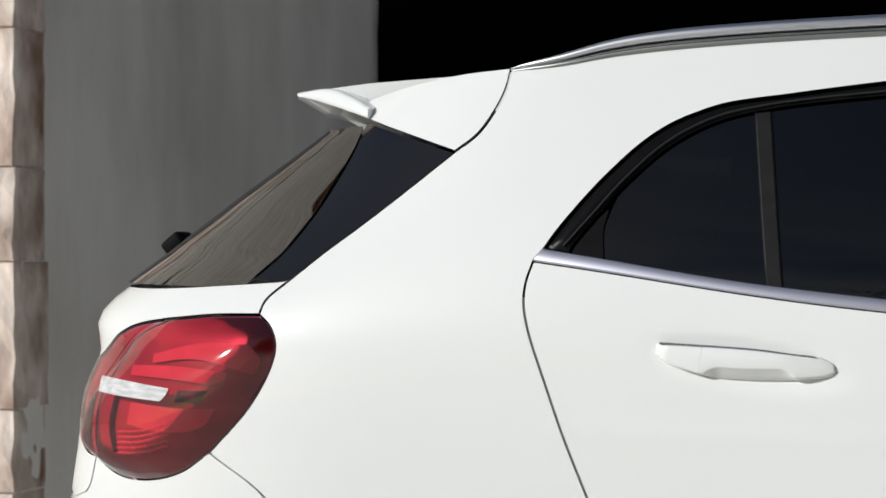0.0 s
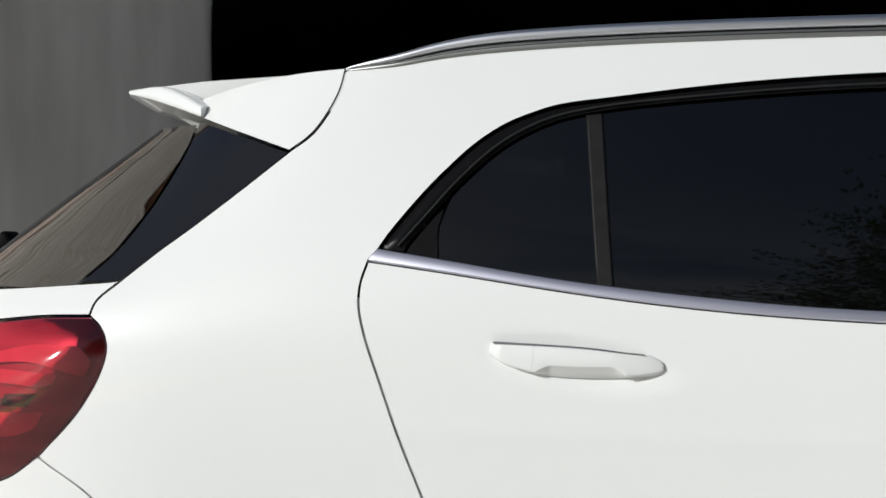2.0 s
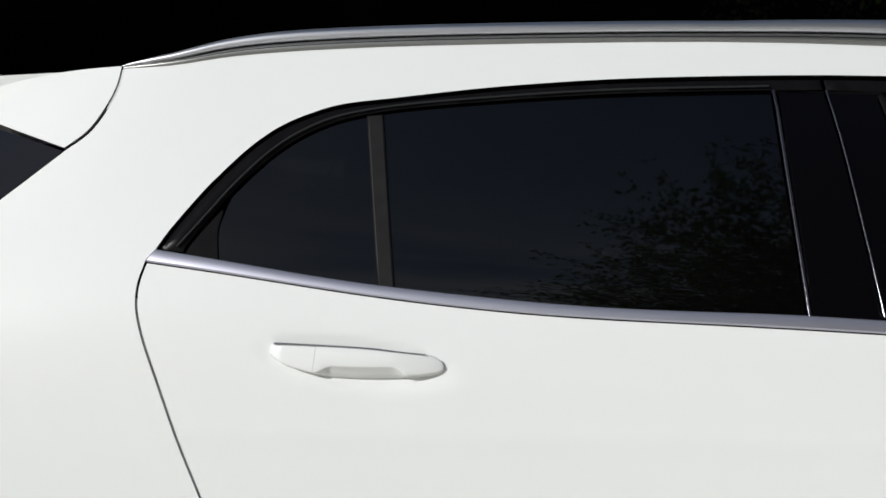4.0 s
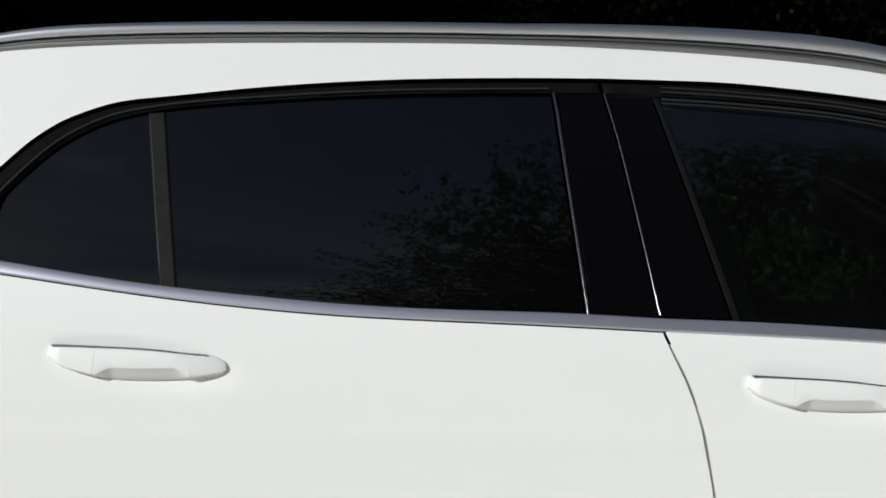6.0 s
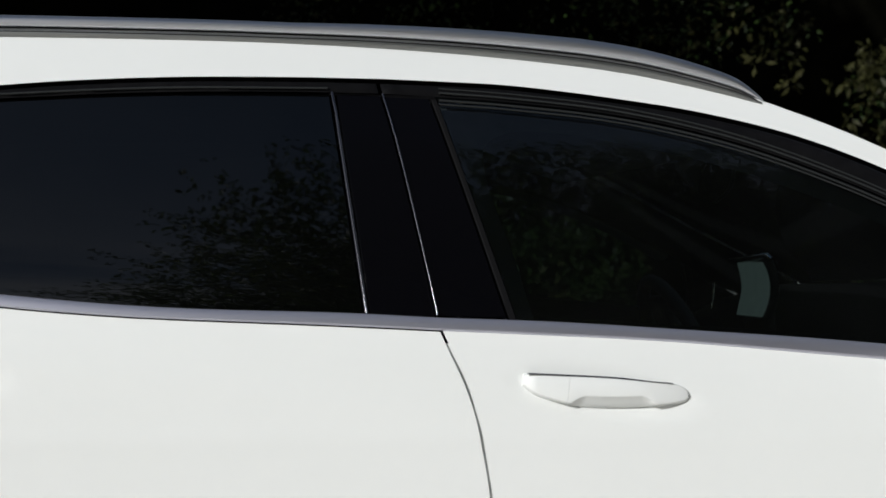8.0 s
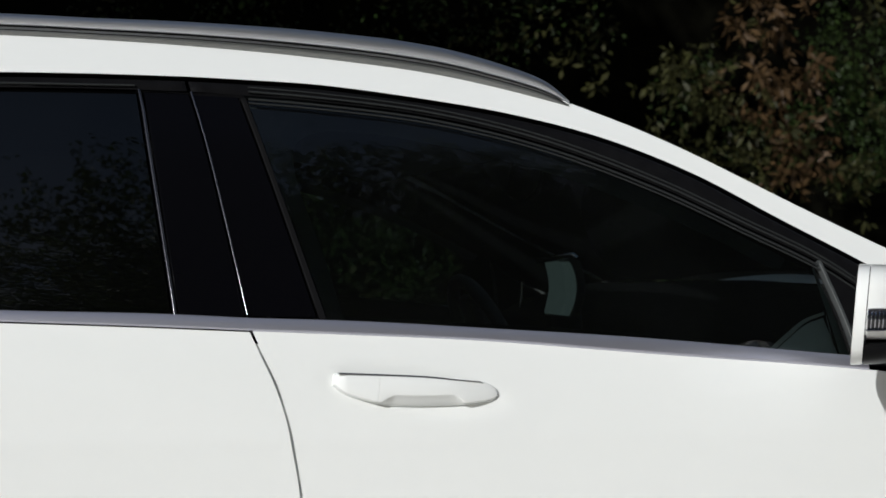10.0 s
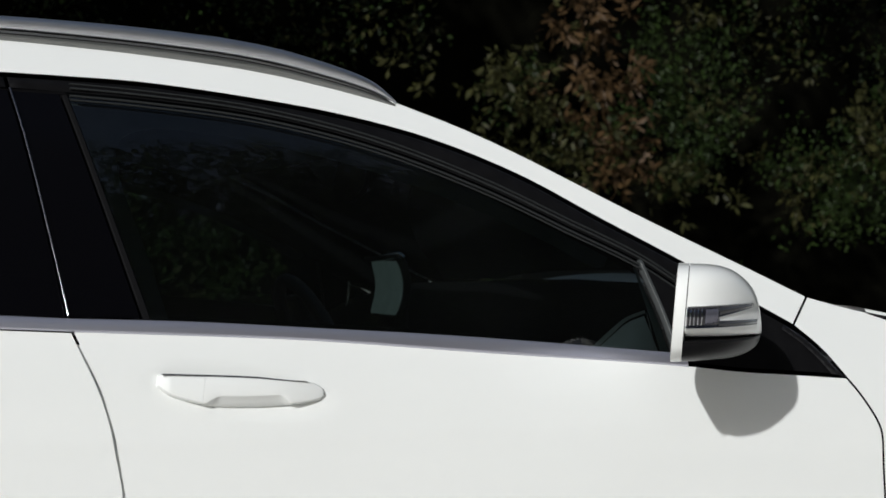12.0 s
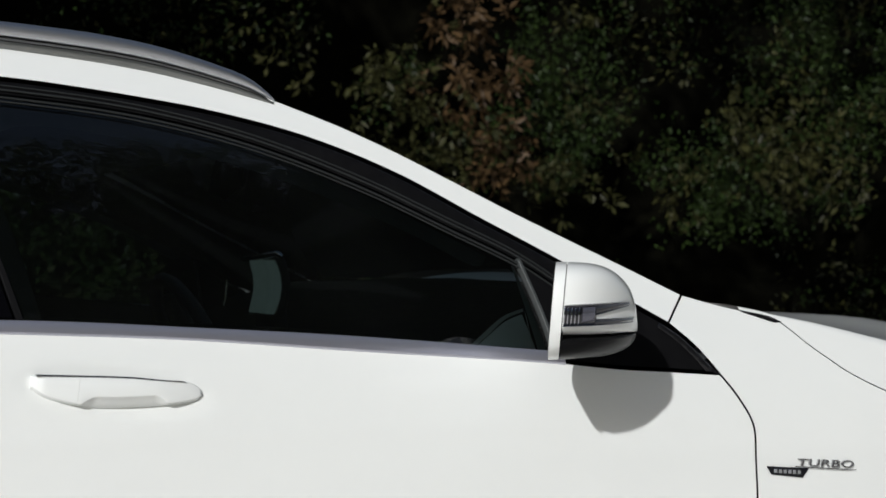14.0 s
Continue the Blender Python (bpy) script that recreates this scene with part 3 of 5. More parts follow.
def arch(cx, a0, a1, n=9):
    return [(cx + ARCH_R * math.cos(radians(a0 + (a1 - a0) * k / n)), WHEEL_R + ARCH_R * math.sin(radians(a0 + (a1 - a0) * k / n))) for k in range(n + 1)]


# lines that neighbouring panels share
DOOR_REAR = [(-0.651, 1.162), (-0.659, 1.131), (-0.659, 1.102), (-0.650, 1.066), (-0.630, 1.011), (-0.600, 0.928), (-0.571, 0.855), (-0.531, 0.745)]
DOOR_ARCH = arch(WHEELS_X[0], 49, 12, 4)
B_LOWER = [(0.284, 1.074), (0.297, 1.044), (0.314, 1.006), (0.328, 0.963), (0.335, 0.928), (0.346, 0.862), (0.352, 0.70), (0.345, 0.36)]
TRIM_LOW_REAR = [(-0.651, 1.162), (-0.542, 1.147), (-0.393, 1.125), (-0.248, 1.107), (-0.108, 1.095), (0.028, 1.088), (0.156, 1.082), (0.284, 1.075)]
TRIM_TOP_REAR = [(-0.639, 1.176), (-0.543, 1.161), (-0.393, 1.137), (-0.249, 1.120), (-0.108, 1.107), (0.028, 1.100), (0.156, 1.096), (0.281, 1.089)]
TRIM_LOW_FRONT = [(0.284, 1.075), (0.444, 1.067), (0.593, 1.058), (0.752, 1.044), (0.916, 1.030), (1.115, 1.013), (1.144, 1.010)]
TRIM_TOP_FRONT = [(0.281, 1.089), (0.445, 1.082), (0.595, 1.072), (0.754, 1.061), (0.919, 1.047), (1.120, 1.028)]
FRAME_REAR = [(-0.639, 1.176), (-0.625, 1.198), (-0.585, 1.250), (-0.557, 1.281), (-0.522, 1.315), (-0.486, 1.340), (-0.449, 1.356), (-0.412, 1.367),
              (-0.336, 1.376), (-0.20, 1.390), (-0.05, 1.399), (0.100, 1.402), (0.218, 1.402)]
FRAME_FRONT = [(0.218, 1.402), (0.30, 1.400), (0.400, 1.396), (0.554, 1.379), (0.670, 1.361), (0.798, 1.330), (0.926, 1.281), (1.048, 1.217),
               (1.168, 1.155), (1.280, 1.092), (1.335, 1.062)]
SAIL_TOP = [(1.335, 1.062), (1.374, 1.028), (1.410, 0.985)]
SAIL_LOW = [(1.410, 0.985), (1.315, 0.993), (1.237, 0.999), (1.144, 1.010)]
DOOR_FRONT = [(1.410, 0.985), (1.431, 0.959), (1.453, 0.925), (1.462, 0.904), (1.464, 0.853), (1.468, 0.78), (1.470, 0.60), (1.455, 0.36)]
WING_SEAM = [(1.335, 1.062), (1.370, 1.104)]
GUTTER = [(-0.720, 1.431), (-0.652, 1.438), (-0.577, 1.449), (-0.503, 1.455), (-0.353, 1.461), (-0.051, 1.465), (0.101, 1.464), (0.254, 1.459), (0.407, 1.449),
          (0.562, 1.432), (0.641, 1.417), (0.711, 1.400), (0.765, 1.382)]
PILLAR_TOP = [(0.765, 1.382), (0.852, 1.349), (0.933, 1.313), (1.014, 1.273), (1.099, 1.231), (1.186, 1.190), (1.275, 1.149), (1.370, 1.104)]
HATCH_SIDE = [(-1.052, 1.084), (-1.045, 1.104), (-1.013, 1.132)]
QUARTER_EDGE = [(-1.013, 1.132), (-0.964, 1.172), (-0.913, 1.210), (-0.852, 1.258), (-0.787, 1.311)]
SPOILER_SEAM = [(-0.787, 1.311), (-0.757, 1.334), (-0.739, 1.360), (-0.724, 1.396), (-0.720, 1.431)]
LAMP_FRONT = [(-1.121, 0.888), (-1.057, 0.955), (-1.025, 1.011), (-1.020, 1.042), (-1.031, 1.067), (-1.052, 1.084)]
LAMP_TOP = [(-1.052, 1.084), (-1.126, 1.082), (-1.210, 1.074)]
LAMP_TOP_INNER = [(-1.210, 1.074), (-1.272, 1.064), (-1.321, 1.047), (-1.360, 1.028), (-1.43, 1.005), (-1.60, 0.99)]
LAMP_LOW_INNER = [(-1.60, 0.99), (-1.55, 0.945), (-1.48, 0.89), (-1.41, 0.863), (-1.366, 0.860)]
LAMP_SPLIT = [(-1.210, 1.074), (-1.265, 1.050), (-1.322, 1.005), (-1.370, 0.950), (-1.383, 0.91), (-1.381, 0.880), (-1.366, 0.860)]
LAMP_LOW = [(-1.366, 0.860), (-1.293, 0.839), (-1.227, 0.840), (-1.170, 0.856), (-1.121, 0.888)]
BUMPER_SEAM = [(-1.121, 0.888), (-1.032, 0.829), (-0.985, 0.74), (-0.972, 0.717)]
BONNET_EDGE = [(1.470, 1.0795), (1.532, 1.0660), (1.553, 1.053), (1.588, 1.025), (1.623, 1.001), (1.658, 0.979), (1.735, 0.945), (1.85, 0.912), (2.10, 0.875), (2.35, 0.82)]

DOORCARD = vary(material("door_card_black", (0.012, 0.012, 0.013), 0.75, spec=0.1), (0.009, 0.009, 0.010), (0.016, 0.016, 0.017), 30)
# dark inner body behind all the gaps
tail_inner = outline([(-1.20, 0.62), (-1.20, 0.80), (-1.00, 0.88), (-0.99, 1.10)], [(-0.99, 1.10), (-0.80, 1.10)], [(-0.80, 1.10), (-0.80, 0.80)], [(-0.80, 0.80), (-1.20, 0.62)], per=4)
both("inner_body", tail_inner, GAP, car, lift=-0.016, depth=0.004, step=0.08)
door_inner = outline([(-0.80, 1.12), (-0.67, 1.115), (-0.40, 1.10), (0.0, 1.075), (0.6, 1.04), (1.2, 0.99), (1.36, 0.98)], [(1.36, 0.98), (1.38, 0.45)], [(1.38, 0.45), (-0.35, 0.45)],
                     [(-0.35, 0.45), (-0.45, 0.66), (-0.80, 0.80)], [(-0.80, 0.80), (-0.80, 1.12)], per=4)
both("inner_body", door_inner, PAINT, car, lift=-0.0040, depth=0.004, step=0.08)
front_inner = outline([(1.36, 0.99), (1.42, 1.02), (1.50, 0.99)], [(1.50, 0.99), (1.50, 0.45)], [(1.50, 0.45), (1.38, 0.45)], [(1.38, 0.45), (1.36, 0.99)], per=4)
both("inner_body", front_inner, GAP, car, lift=-0.020, depth=0.004, step=0.08)
band_inner = outline([(-0.96, 1.13), (-0.72, 1.30), (-0.70, 1.40), (-0.60, 1.43)], [(-0.60, 1.43), (-0.30, 1.445), (0.0, 1.45), (0.4, 1.43), (0.72, 1.38)],
                     [(0.72, 1.38), (0.93, 1.295), (1.10, 1.215), (1.36, 1.085)], [(1.36, 1.085), (1.34, 1.07)],
                     [(1.34, 1.07), (1.168, 1.160), (0.926, 1.288), (0.67, 1.368), (0.30, 1.404), (-0.05, 1.404), (-0.336, 1.382), (-0.46, 1.36), (-0.63, 1.20)],
                     [(-0.63, 1.20), (-0.66, 1.11)], [(-0.66, 1.11), (-0.98, 1.11)], per=4)
both("inner_frame", band_inner, GAP, car, lift=-0.022, depth=0.004, step=0.08)

both("door_card", outline([(-0.55, 1.13), (-0.20, 1.124), (0.3, 1.110), (0.8, 1.080), (1.06, 1.050)], [(1.06, 1.050), (1.25, 0.42)], [(1.25, 0.42), (-0.40, 0.42)], [(-0.40, 0.42), (-0.55, 0.70)],
                          [(-0.55, 0.70), (-0.55, 1.13)], per=4), DOORCARD, car, lift=-0.050, depth=0.006, step=0.08, label="dark inner door panel")

# body side: rear wing, roof band and windscreen pillar in one pressing
side_loop = outline(HATCH_SIDE, QUARTER_EDGE, SPOILER_SEAM, GUTTER, PILLAR_TOP, WING_SEAM[::-1], FRAME_FRONT[::-1], FRAME_REAR[::-1], DOOR_REAR,
                    arch(WHEELS_X[0], 49, 115), [(-0.972, 0.717), (-0.985, 0.74), (-1.032, 0.829), (-1.121, 0.888)], LAMP_FRONT)
both("side_panel", side_loop, PAINT, car, label="white painted rear wing and roof band")

# doors, with their trim, glass and handles
INNERTRIM = vary(material("inner_trim_grey", (0.03, 0.035, 0.038), 0.8), (0.030, 0.038, 0.044), (0.046, 0.056, 0.062), 40)


def lower(line, d=0.0028):
    return [(x, z - d) for x, z in line]


def bead(name, line, radius, parent, side, lift=-0.001):
    """A thin round bright bead laid along a line of the skin."""
    pts = [skin(x, z) + outward(x, z) * lift for x, z in spline(line, 10)]
    bm = tube(pts, radius, 10)
    return part(name, mirrored(bm) if side < 0 else bm, BEAD, parent, "thin bright bead")


def strip(name, upper, under, parent, side, shadow_line=True):
    """A rounded bright strip between two lines of the skin."""
    n = 60
    tops, lows = (np.array([ease(slopes(line), line[0][0] + (line[-1][0] - line[0][0]) * i / n) for i in range(n + 1)]) for line in (upper, under))
    rows = []
    for i in range(n + 1):
        xt, xl = (line[0][0] + (line[-1][0] - line[0][0]) * i / n for line in (upper, under))
        row = []
        for v, up in ((0.0, -0.010), (0.0, 0.0005), (0.04, 0.0022), (0.09, 0.0032), (0.11, 0.0034), (0.50, 0.0042), (0.87, 0.0046), (0.89, 0.0045), (0.94, 0.0036), (0.99, 0.0010), (1.0, -0.010)):
            x, z = xt + (xl - xt) * v, tops[i] + (lows[i] - tops[i]) * v
            row.append(skin(x, z) + outward(x, z) * up)
        rows.append(row)
    bm = loft(rows, True, True)
    ob = part(name, mirrored(bm) if side < 0 else bm, ANODISED, parent, "polished aluminium waist trim")
    if shadow_line:
        # thin dark tube that draws the shadow line below the trim
        bm = tube([r[-2] + Vector((0, 0.0004, -0.0006)) for r in rows], 0.0008, 6)
        part("trim_shadow_line", mirrored(bm) if side < 0 else bm, RUBBER, ob)
    return ob


EDGEGREY = vary(material("sail_edge_grey", (0.05, 0.055, 0.055), 0.35, spec=0.4), (0.04, 0.045, 0.045), (0.06, 0.065, 0.065), 60)
SEAL = material("seal_grey", (0.018, 0.020, 0.020), 0.4, spec=0.3)
TRIMBLACK = material("moulding_black", (0.008, 0.008, 0.009), 0.22, spec=0.4)
doors = {}
for side, tag in ((1, "near"), (-1, "far")):
    rear_loop = outline(TRIM_LOW_REAR, B_LOWER, [(0.345, 0.36), (-0.38, 0.36)], DOOR_ARCH[::-1], DOOR_REAR[::-1])
    front_loop = outline(TRIM_LOW_FRONT, SAIL_LOW[::-1], DOOR_FRONT, [(1.455, 0.36), (0.345, 0.36)], B_LOWER[::-1])
    rear = panel("rear_door", rear_loop, PAINT, car, sides=(side,), fine=[(-0.56, -0.18, 0.98, 1.09, 0.009), (-0.66, 0.36, 0.90, 0.975, 0.011)] if side > 0 else None)
    front = panel("front_door", front_loop, PAINT, car, sides=(side,), fine=[(0.31, 0.68, 0.955, 1.05, 0.009), (0.30, 1.48, 0.88, 0.952, 0.011)] if side > 0 else None)
    doors[side] = (rear, front)
    # polished trim along the waist
    strip("waist_trim", TRIM_TOP_REAR, lower(TRIM_LOW_REAR), rear, side)
    strip("waist_trim", TRIM_TOP_FRONT + [(1.1415, 1.0260)], lower(TRIM_LOW_FRONT), front, side, False)
    # black frames over the glass
    panel("window_frame", outline(FRAME_REAR, [(0.218, 1.402), (0.222, 1.383)],
                                  [(0.222, 1.383), (0.10, 1.383), (-0.05, 1.380), (-0.198, 1.372), (-0.354, 1.358), (-0.424, 1.342), (-0.482, 1.311),
                                   (-0.535, 1.262), (-0.568, 1.222), (-0.600, 1.180), (-0.603, 1.171)], [(-0.603, 1.171), (-0.639, 1.176)]),
          SATIN, rear, lift=-0.004, gap=0.0005, edge=0.002, step=0.007 if side > 0 else 0.03, sides=(side,), label="satin black window frame", dome=0.004, dome_width=0.012, soft=False)
    panel("window_frame", outline(FRAME_FRONT[:10], [(1.280, 1.092), (1.262, 1.060)],
                                  [(1.262, 1.060), (1.168, 1.112), (1.096, 1.158), (0.993, 1.207), (0.872, 1.263), (0.711, 1.321), (0.552, 1.357), (0.397, 1.374),
                                   (0.222, 1.383)], [(0.222, 1.383), (0.218, 1.402)]),
          SATIN, front, lift=-0.004, gap=0.0005, edge=0.002, step=0.007 if side > 0 else 0.03, sides=(side,), label="satin black window frame", dome=0.004, dome_width=0.012, soft=False)
    for d, rad in ((0.0110, 0.0013), (0.0050, 0.0016), (-0.0030, 0.0018), (-0.0085, 0.0014)):
        seal = [skin(x, z) + outward(x, z) * (0.0005 if d > 0 else -0.004) for x, z in spline([(1.240, 1.071 + d), (1.168, 1.112 + d), (1.096, 1.158 + d), (0.993, 1.207 + d), (0.872, 1.263 + d), (0.711, 1.321 + d),
                                                                                  (0.552, 1.357 + d), (0.397, 1.374 + d), (0.30, 1.380 + d)], 8)]
        bm = tube(seal, rad, 8)
        part("window_seal", mirrored(bm) if side < 0 else bm, SEAL, front)
    rear_seal = [skin(x, z) + outward(x, z) * 0.0004 for x, z in spline([(0.15, 1.389), (-0.05, 1.386), (-0.198, 1.378), (-0.356, 1.364), (-0.428, 1.348), (-0.488, 1.316), (-0.541, 1.266), (-0.574, 1.226),
                                                                    (-0.612, 1.180)], 8)]
    bm = tube(rear_seal, 0.0015, 8)
    part("window_seal", mirrored(bm) if side < 0 else bm, SEAL, rear)
    panel("corner_filler", outline([(-0.603, 1.171), (-0.600, 1.180), (-0.568, 1.222)], [(-0.568, 1.222), (-0.557, 1.232), (-0.561, 1.205), (-0.557, 1.164)],
                                   [(-0.557, 1.164), (-0.603, 1.171)]), SATIN, rear, lift=-0.007, gap=0.0005, edge=0.001, step=0.02, sides=(side,))
    panel("quarter_glass", outline([(-0.557, 1.164), (-0.561, 1.205), (-0.553, 1.236)],
                                   [(-0.553, 1.236), (-0.540, 1.264), (-0.486, 1.316), (-0.426, 1.347), (-0.372, 1.361)],
                                   [(-0.372, 1.361), (-0.344, 1.129)], [(-0.344, 1.129), (-0.45, 1.146), (-0.557, 1.164)]), PRIVACY, rear, lift=-0.009, depth=0.003,
          gap=0.0, edge=0.0005, step=0.02, sides=(side,), label="dark tinted fixed quarter glass")
    panel("window_bar", outline([(-0.376, 1.356), (-0.346, 1.128)], [(-0.346, 1.128), (-0.324, 1.126)], [(-0.324, 1.126), (-0.354, 1.358)],
                                [(-0.354, 1.358), (-0.376, 1.356)]), GREYBAR, rear, lift=-0.004, gap=0.0, edge=0.003, step=0.02, sides=(side,))
    panel("window_glass", outline([(-0.357, 1.362), (-0.198, 1.379), (-0.05, 1.387), (0.152, 1.390)], [(0.152, 1.390), (0.187, 1.094)],
                                  [(0.187, 1.094), (0.028, 1.098), (-0.108, 1.105), (-0.249, 1.118), (-0.326, 1.127)], [(-0.326, 1.127), (-0.357, 1.362)]),
          PRIVACY, rear, lift=-0.009, depth=0.003, gap=0.0, edge=0.0005, step=0.03, sides=(side,), label="dark tinted rear door glass")
    # gloss black centre pillar, one half on each door
    panel("pillar_cover", outline([(0.160, 1.384), (0.222, 1.383)], [(0.222, 1.383), (0.238, 1.317), (0.263, 1.187), (0.281, 1.089)], [(0.281, 1.089), (0.194, 1.093)],
                                  [(0.194, 1.093), (0.160, 1.384)]), PILLAR, rear, lift=-0.003, gap=0.0012, edge=0.002, step=0.02, sides=(side,))
    bead("pillar_bead", [(0.1565, 1.384), (0.1910, 1.094)], 0.0023, rear, side)
    panel("pillar_cover", outline([(0.222, 1.383), (0.288, 1.381)], [(0.288, 1.381), (0.3255, 1.256), (0.374, 1.086)], [(0.374, 1.086), (0.281, 1.089)],
                                  [(0.281, 1.089), (0.263, 1.187), (0.238, 1.317), (0.222, 1.383)]), PILLAR, front, lift=-0.003, gap=0.0012, edge=0.002, step=0.02, sides=(side,))
    bead("pillar_bead", [(0.2235, 1.383), (0.2395, 1.317), (0.2645, 1.187), (0.2812, 1.093)], 0.0016, front, side)
    panel("inner_trim", outline([(0.285, 1.395), (0.397, 1.385), (0.552, 1.367), (0.711, 1.332), (0.872, 1.272), (0.993, 1.214), (1.07, 1.175)],
                                [(1.07, 1.175), (1.05, 1.155), (0.96, 1.196), (0.86, 1.240), (0.711, 1.293), (0.552, 1.330), (0.46, 1.343), (0.40, 1.343), (0.368, 1.325), (0.365, 1.29),
                                 (0.395, 1.18), (0.42, 1.08)], [(0.42, 1.08), (0.37, 1.08)], [(0.37, 1.08), (0.32, 1.27), (0.285, 1.395)]), INNERTRIM, front, lift=-0.030, depth=0.012,
          gap=0.0, edge=0.004, step=0.03, sides=(side,), label="grey inner window surround")
    panel("window_seal", outline([(0.288, 1.381), (0.3255, 1.256), (0.374, 1.086)], [(0.374, 1.086), (0.386, 1.0855)], [(0.386, 1.0855), (0.3355, 1.256), (0.298, 1.381)],
                                 [(0.298, 1.381), (0.288, 1.381)]), RUBBER, front, lift=-0.005, gap=0.0008, edge=0.002, step=0.02, sides=(side,))
    panel("window_glass", outline([(0.294, 1.388), (0.397, 1.380), (0.552, 1.364), (0.711, 1.328), (0.872, 1.270), (0.993, 1.214), (1.094, 1.167)],
                                  [(1.094, 1.167), (1.122, 1.075), (1.130, 1.024)], [(1.130, 1.024), (0.919, 1.045), (0.754, 1.059), (0.595, 1.070), (0.384, 1.084)],
                                  [(0.384, 1.084), (0.3335, 1.256), (0.294, 1.388)]), CLEAR, front, lift=-0.009, depth=0.003, gap=0.0, edge=0.0005, step=0.03,
          sides=(side,), label="clear front door glass")
    panel("mirror_sail", outline([(1.096, 1.160), (1.168, 1.112), (1.262, 1.060)], [(1.262, 1.060), (1.280, 1.092)], [(1.280, 1.092), (1.335, 1.062)], SAIL_TOP, SAIL_LOW,
                                 [(1.144, 1.010), (1.128, 1.026), (1.120, 1.075), (1.096, 1.160)]), SATIN, front, lift=-0.002, gap=0.001, edge=0.004, step=0.02,
          sides=(side,), label="matt black mirror triangle")
    panel("sail_edge", outline([(1.096, 1.160), (1.120, 1.075), (1.130, 1.024)], [(1.130, 1.024), (1.137, 1.022)], [(1.137, 1.022), (1.127, 1.075), (1.103, 1.160)],
                               [(1.103, 1.160), (1.096, 1.160)]), EDGEGREY, front, lift=0.001, gap=0.0005, edge=0.0015, step=0.02, sides=(side,))


LINING = vary(material("black_lining", (0.004, 0.004, 0.0045), 0.9, spec=0.04), (0.003, 0.003, 0.0035), (0.0055, 0.0055, 0.006), 50)
both("pillar_trim", outline([(p[0], p[1] + 0.006) for p in GUTTER], [(p[0], p[1] + 0.012) for p in PILLAR_TOP], [(1.370, 1.116), (1.46, 1.074)], [(1.46, 1.074), (1.46, 1.02)], [(1.46, 1.02), (1.335, 1.050)],
                            [(1.335, 1.050), (1.168, 1.110), (1.096, 1.156), (0.993, 1.205), (0.872, 1.261), (0.711, 1.319), (0.552, 1.355), (0.397, 1.372), (0.218, 1.381)], [(0.218, 1.381), (0.218, 1.396), (0.10, 1.396), (-0.05, 1.393), (-0.20, 1.384), (-0.411, 1.360), (-0.715, 1.40)],
                            [(-0.715, 1.40), (-0.720, 1.437)]), LINING, car, lift=-0.034, depth=0.003, gap=0.0, edge=0.001, step=0.06)

# ---- door handles ----
HANDLE_TOP = slopes([(0.0, 0.002), (0.3, 0.0075), (0.6, 0.0120), (0.82, 0.0140), (0.92, 0.0140), (0.97, 0.0100), (0.99, 0.0060), (1.0, 0.0015)])
HANDLE_LOW = slopes([(0.0, -0.014), (0.06, -0.0215), (0.16, -0.027), (0.28, -0.0300), (0.5, -0.0275), (0.77, -0.0190), (0.9, -0.0130), (0.965, -0.0085), (0.99, -0.0045), (1.0, -0.0005)])


def bare(x, z):
    """The flank's depth without the bowls behind the handles."""
    return skin(x, z).y - hollow(x, z)


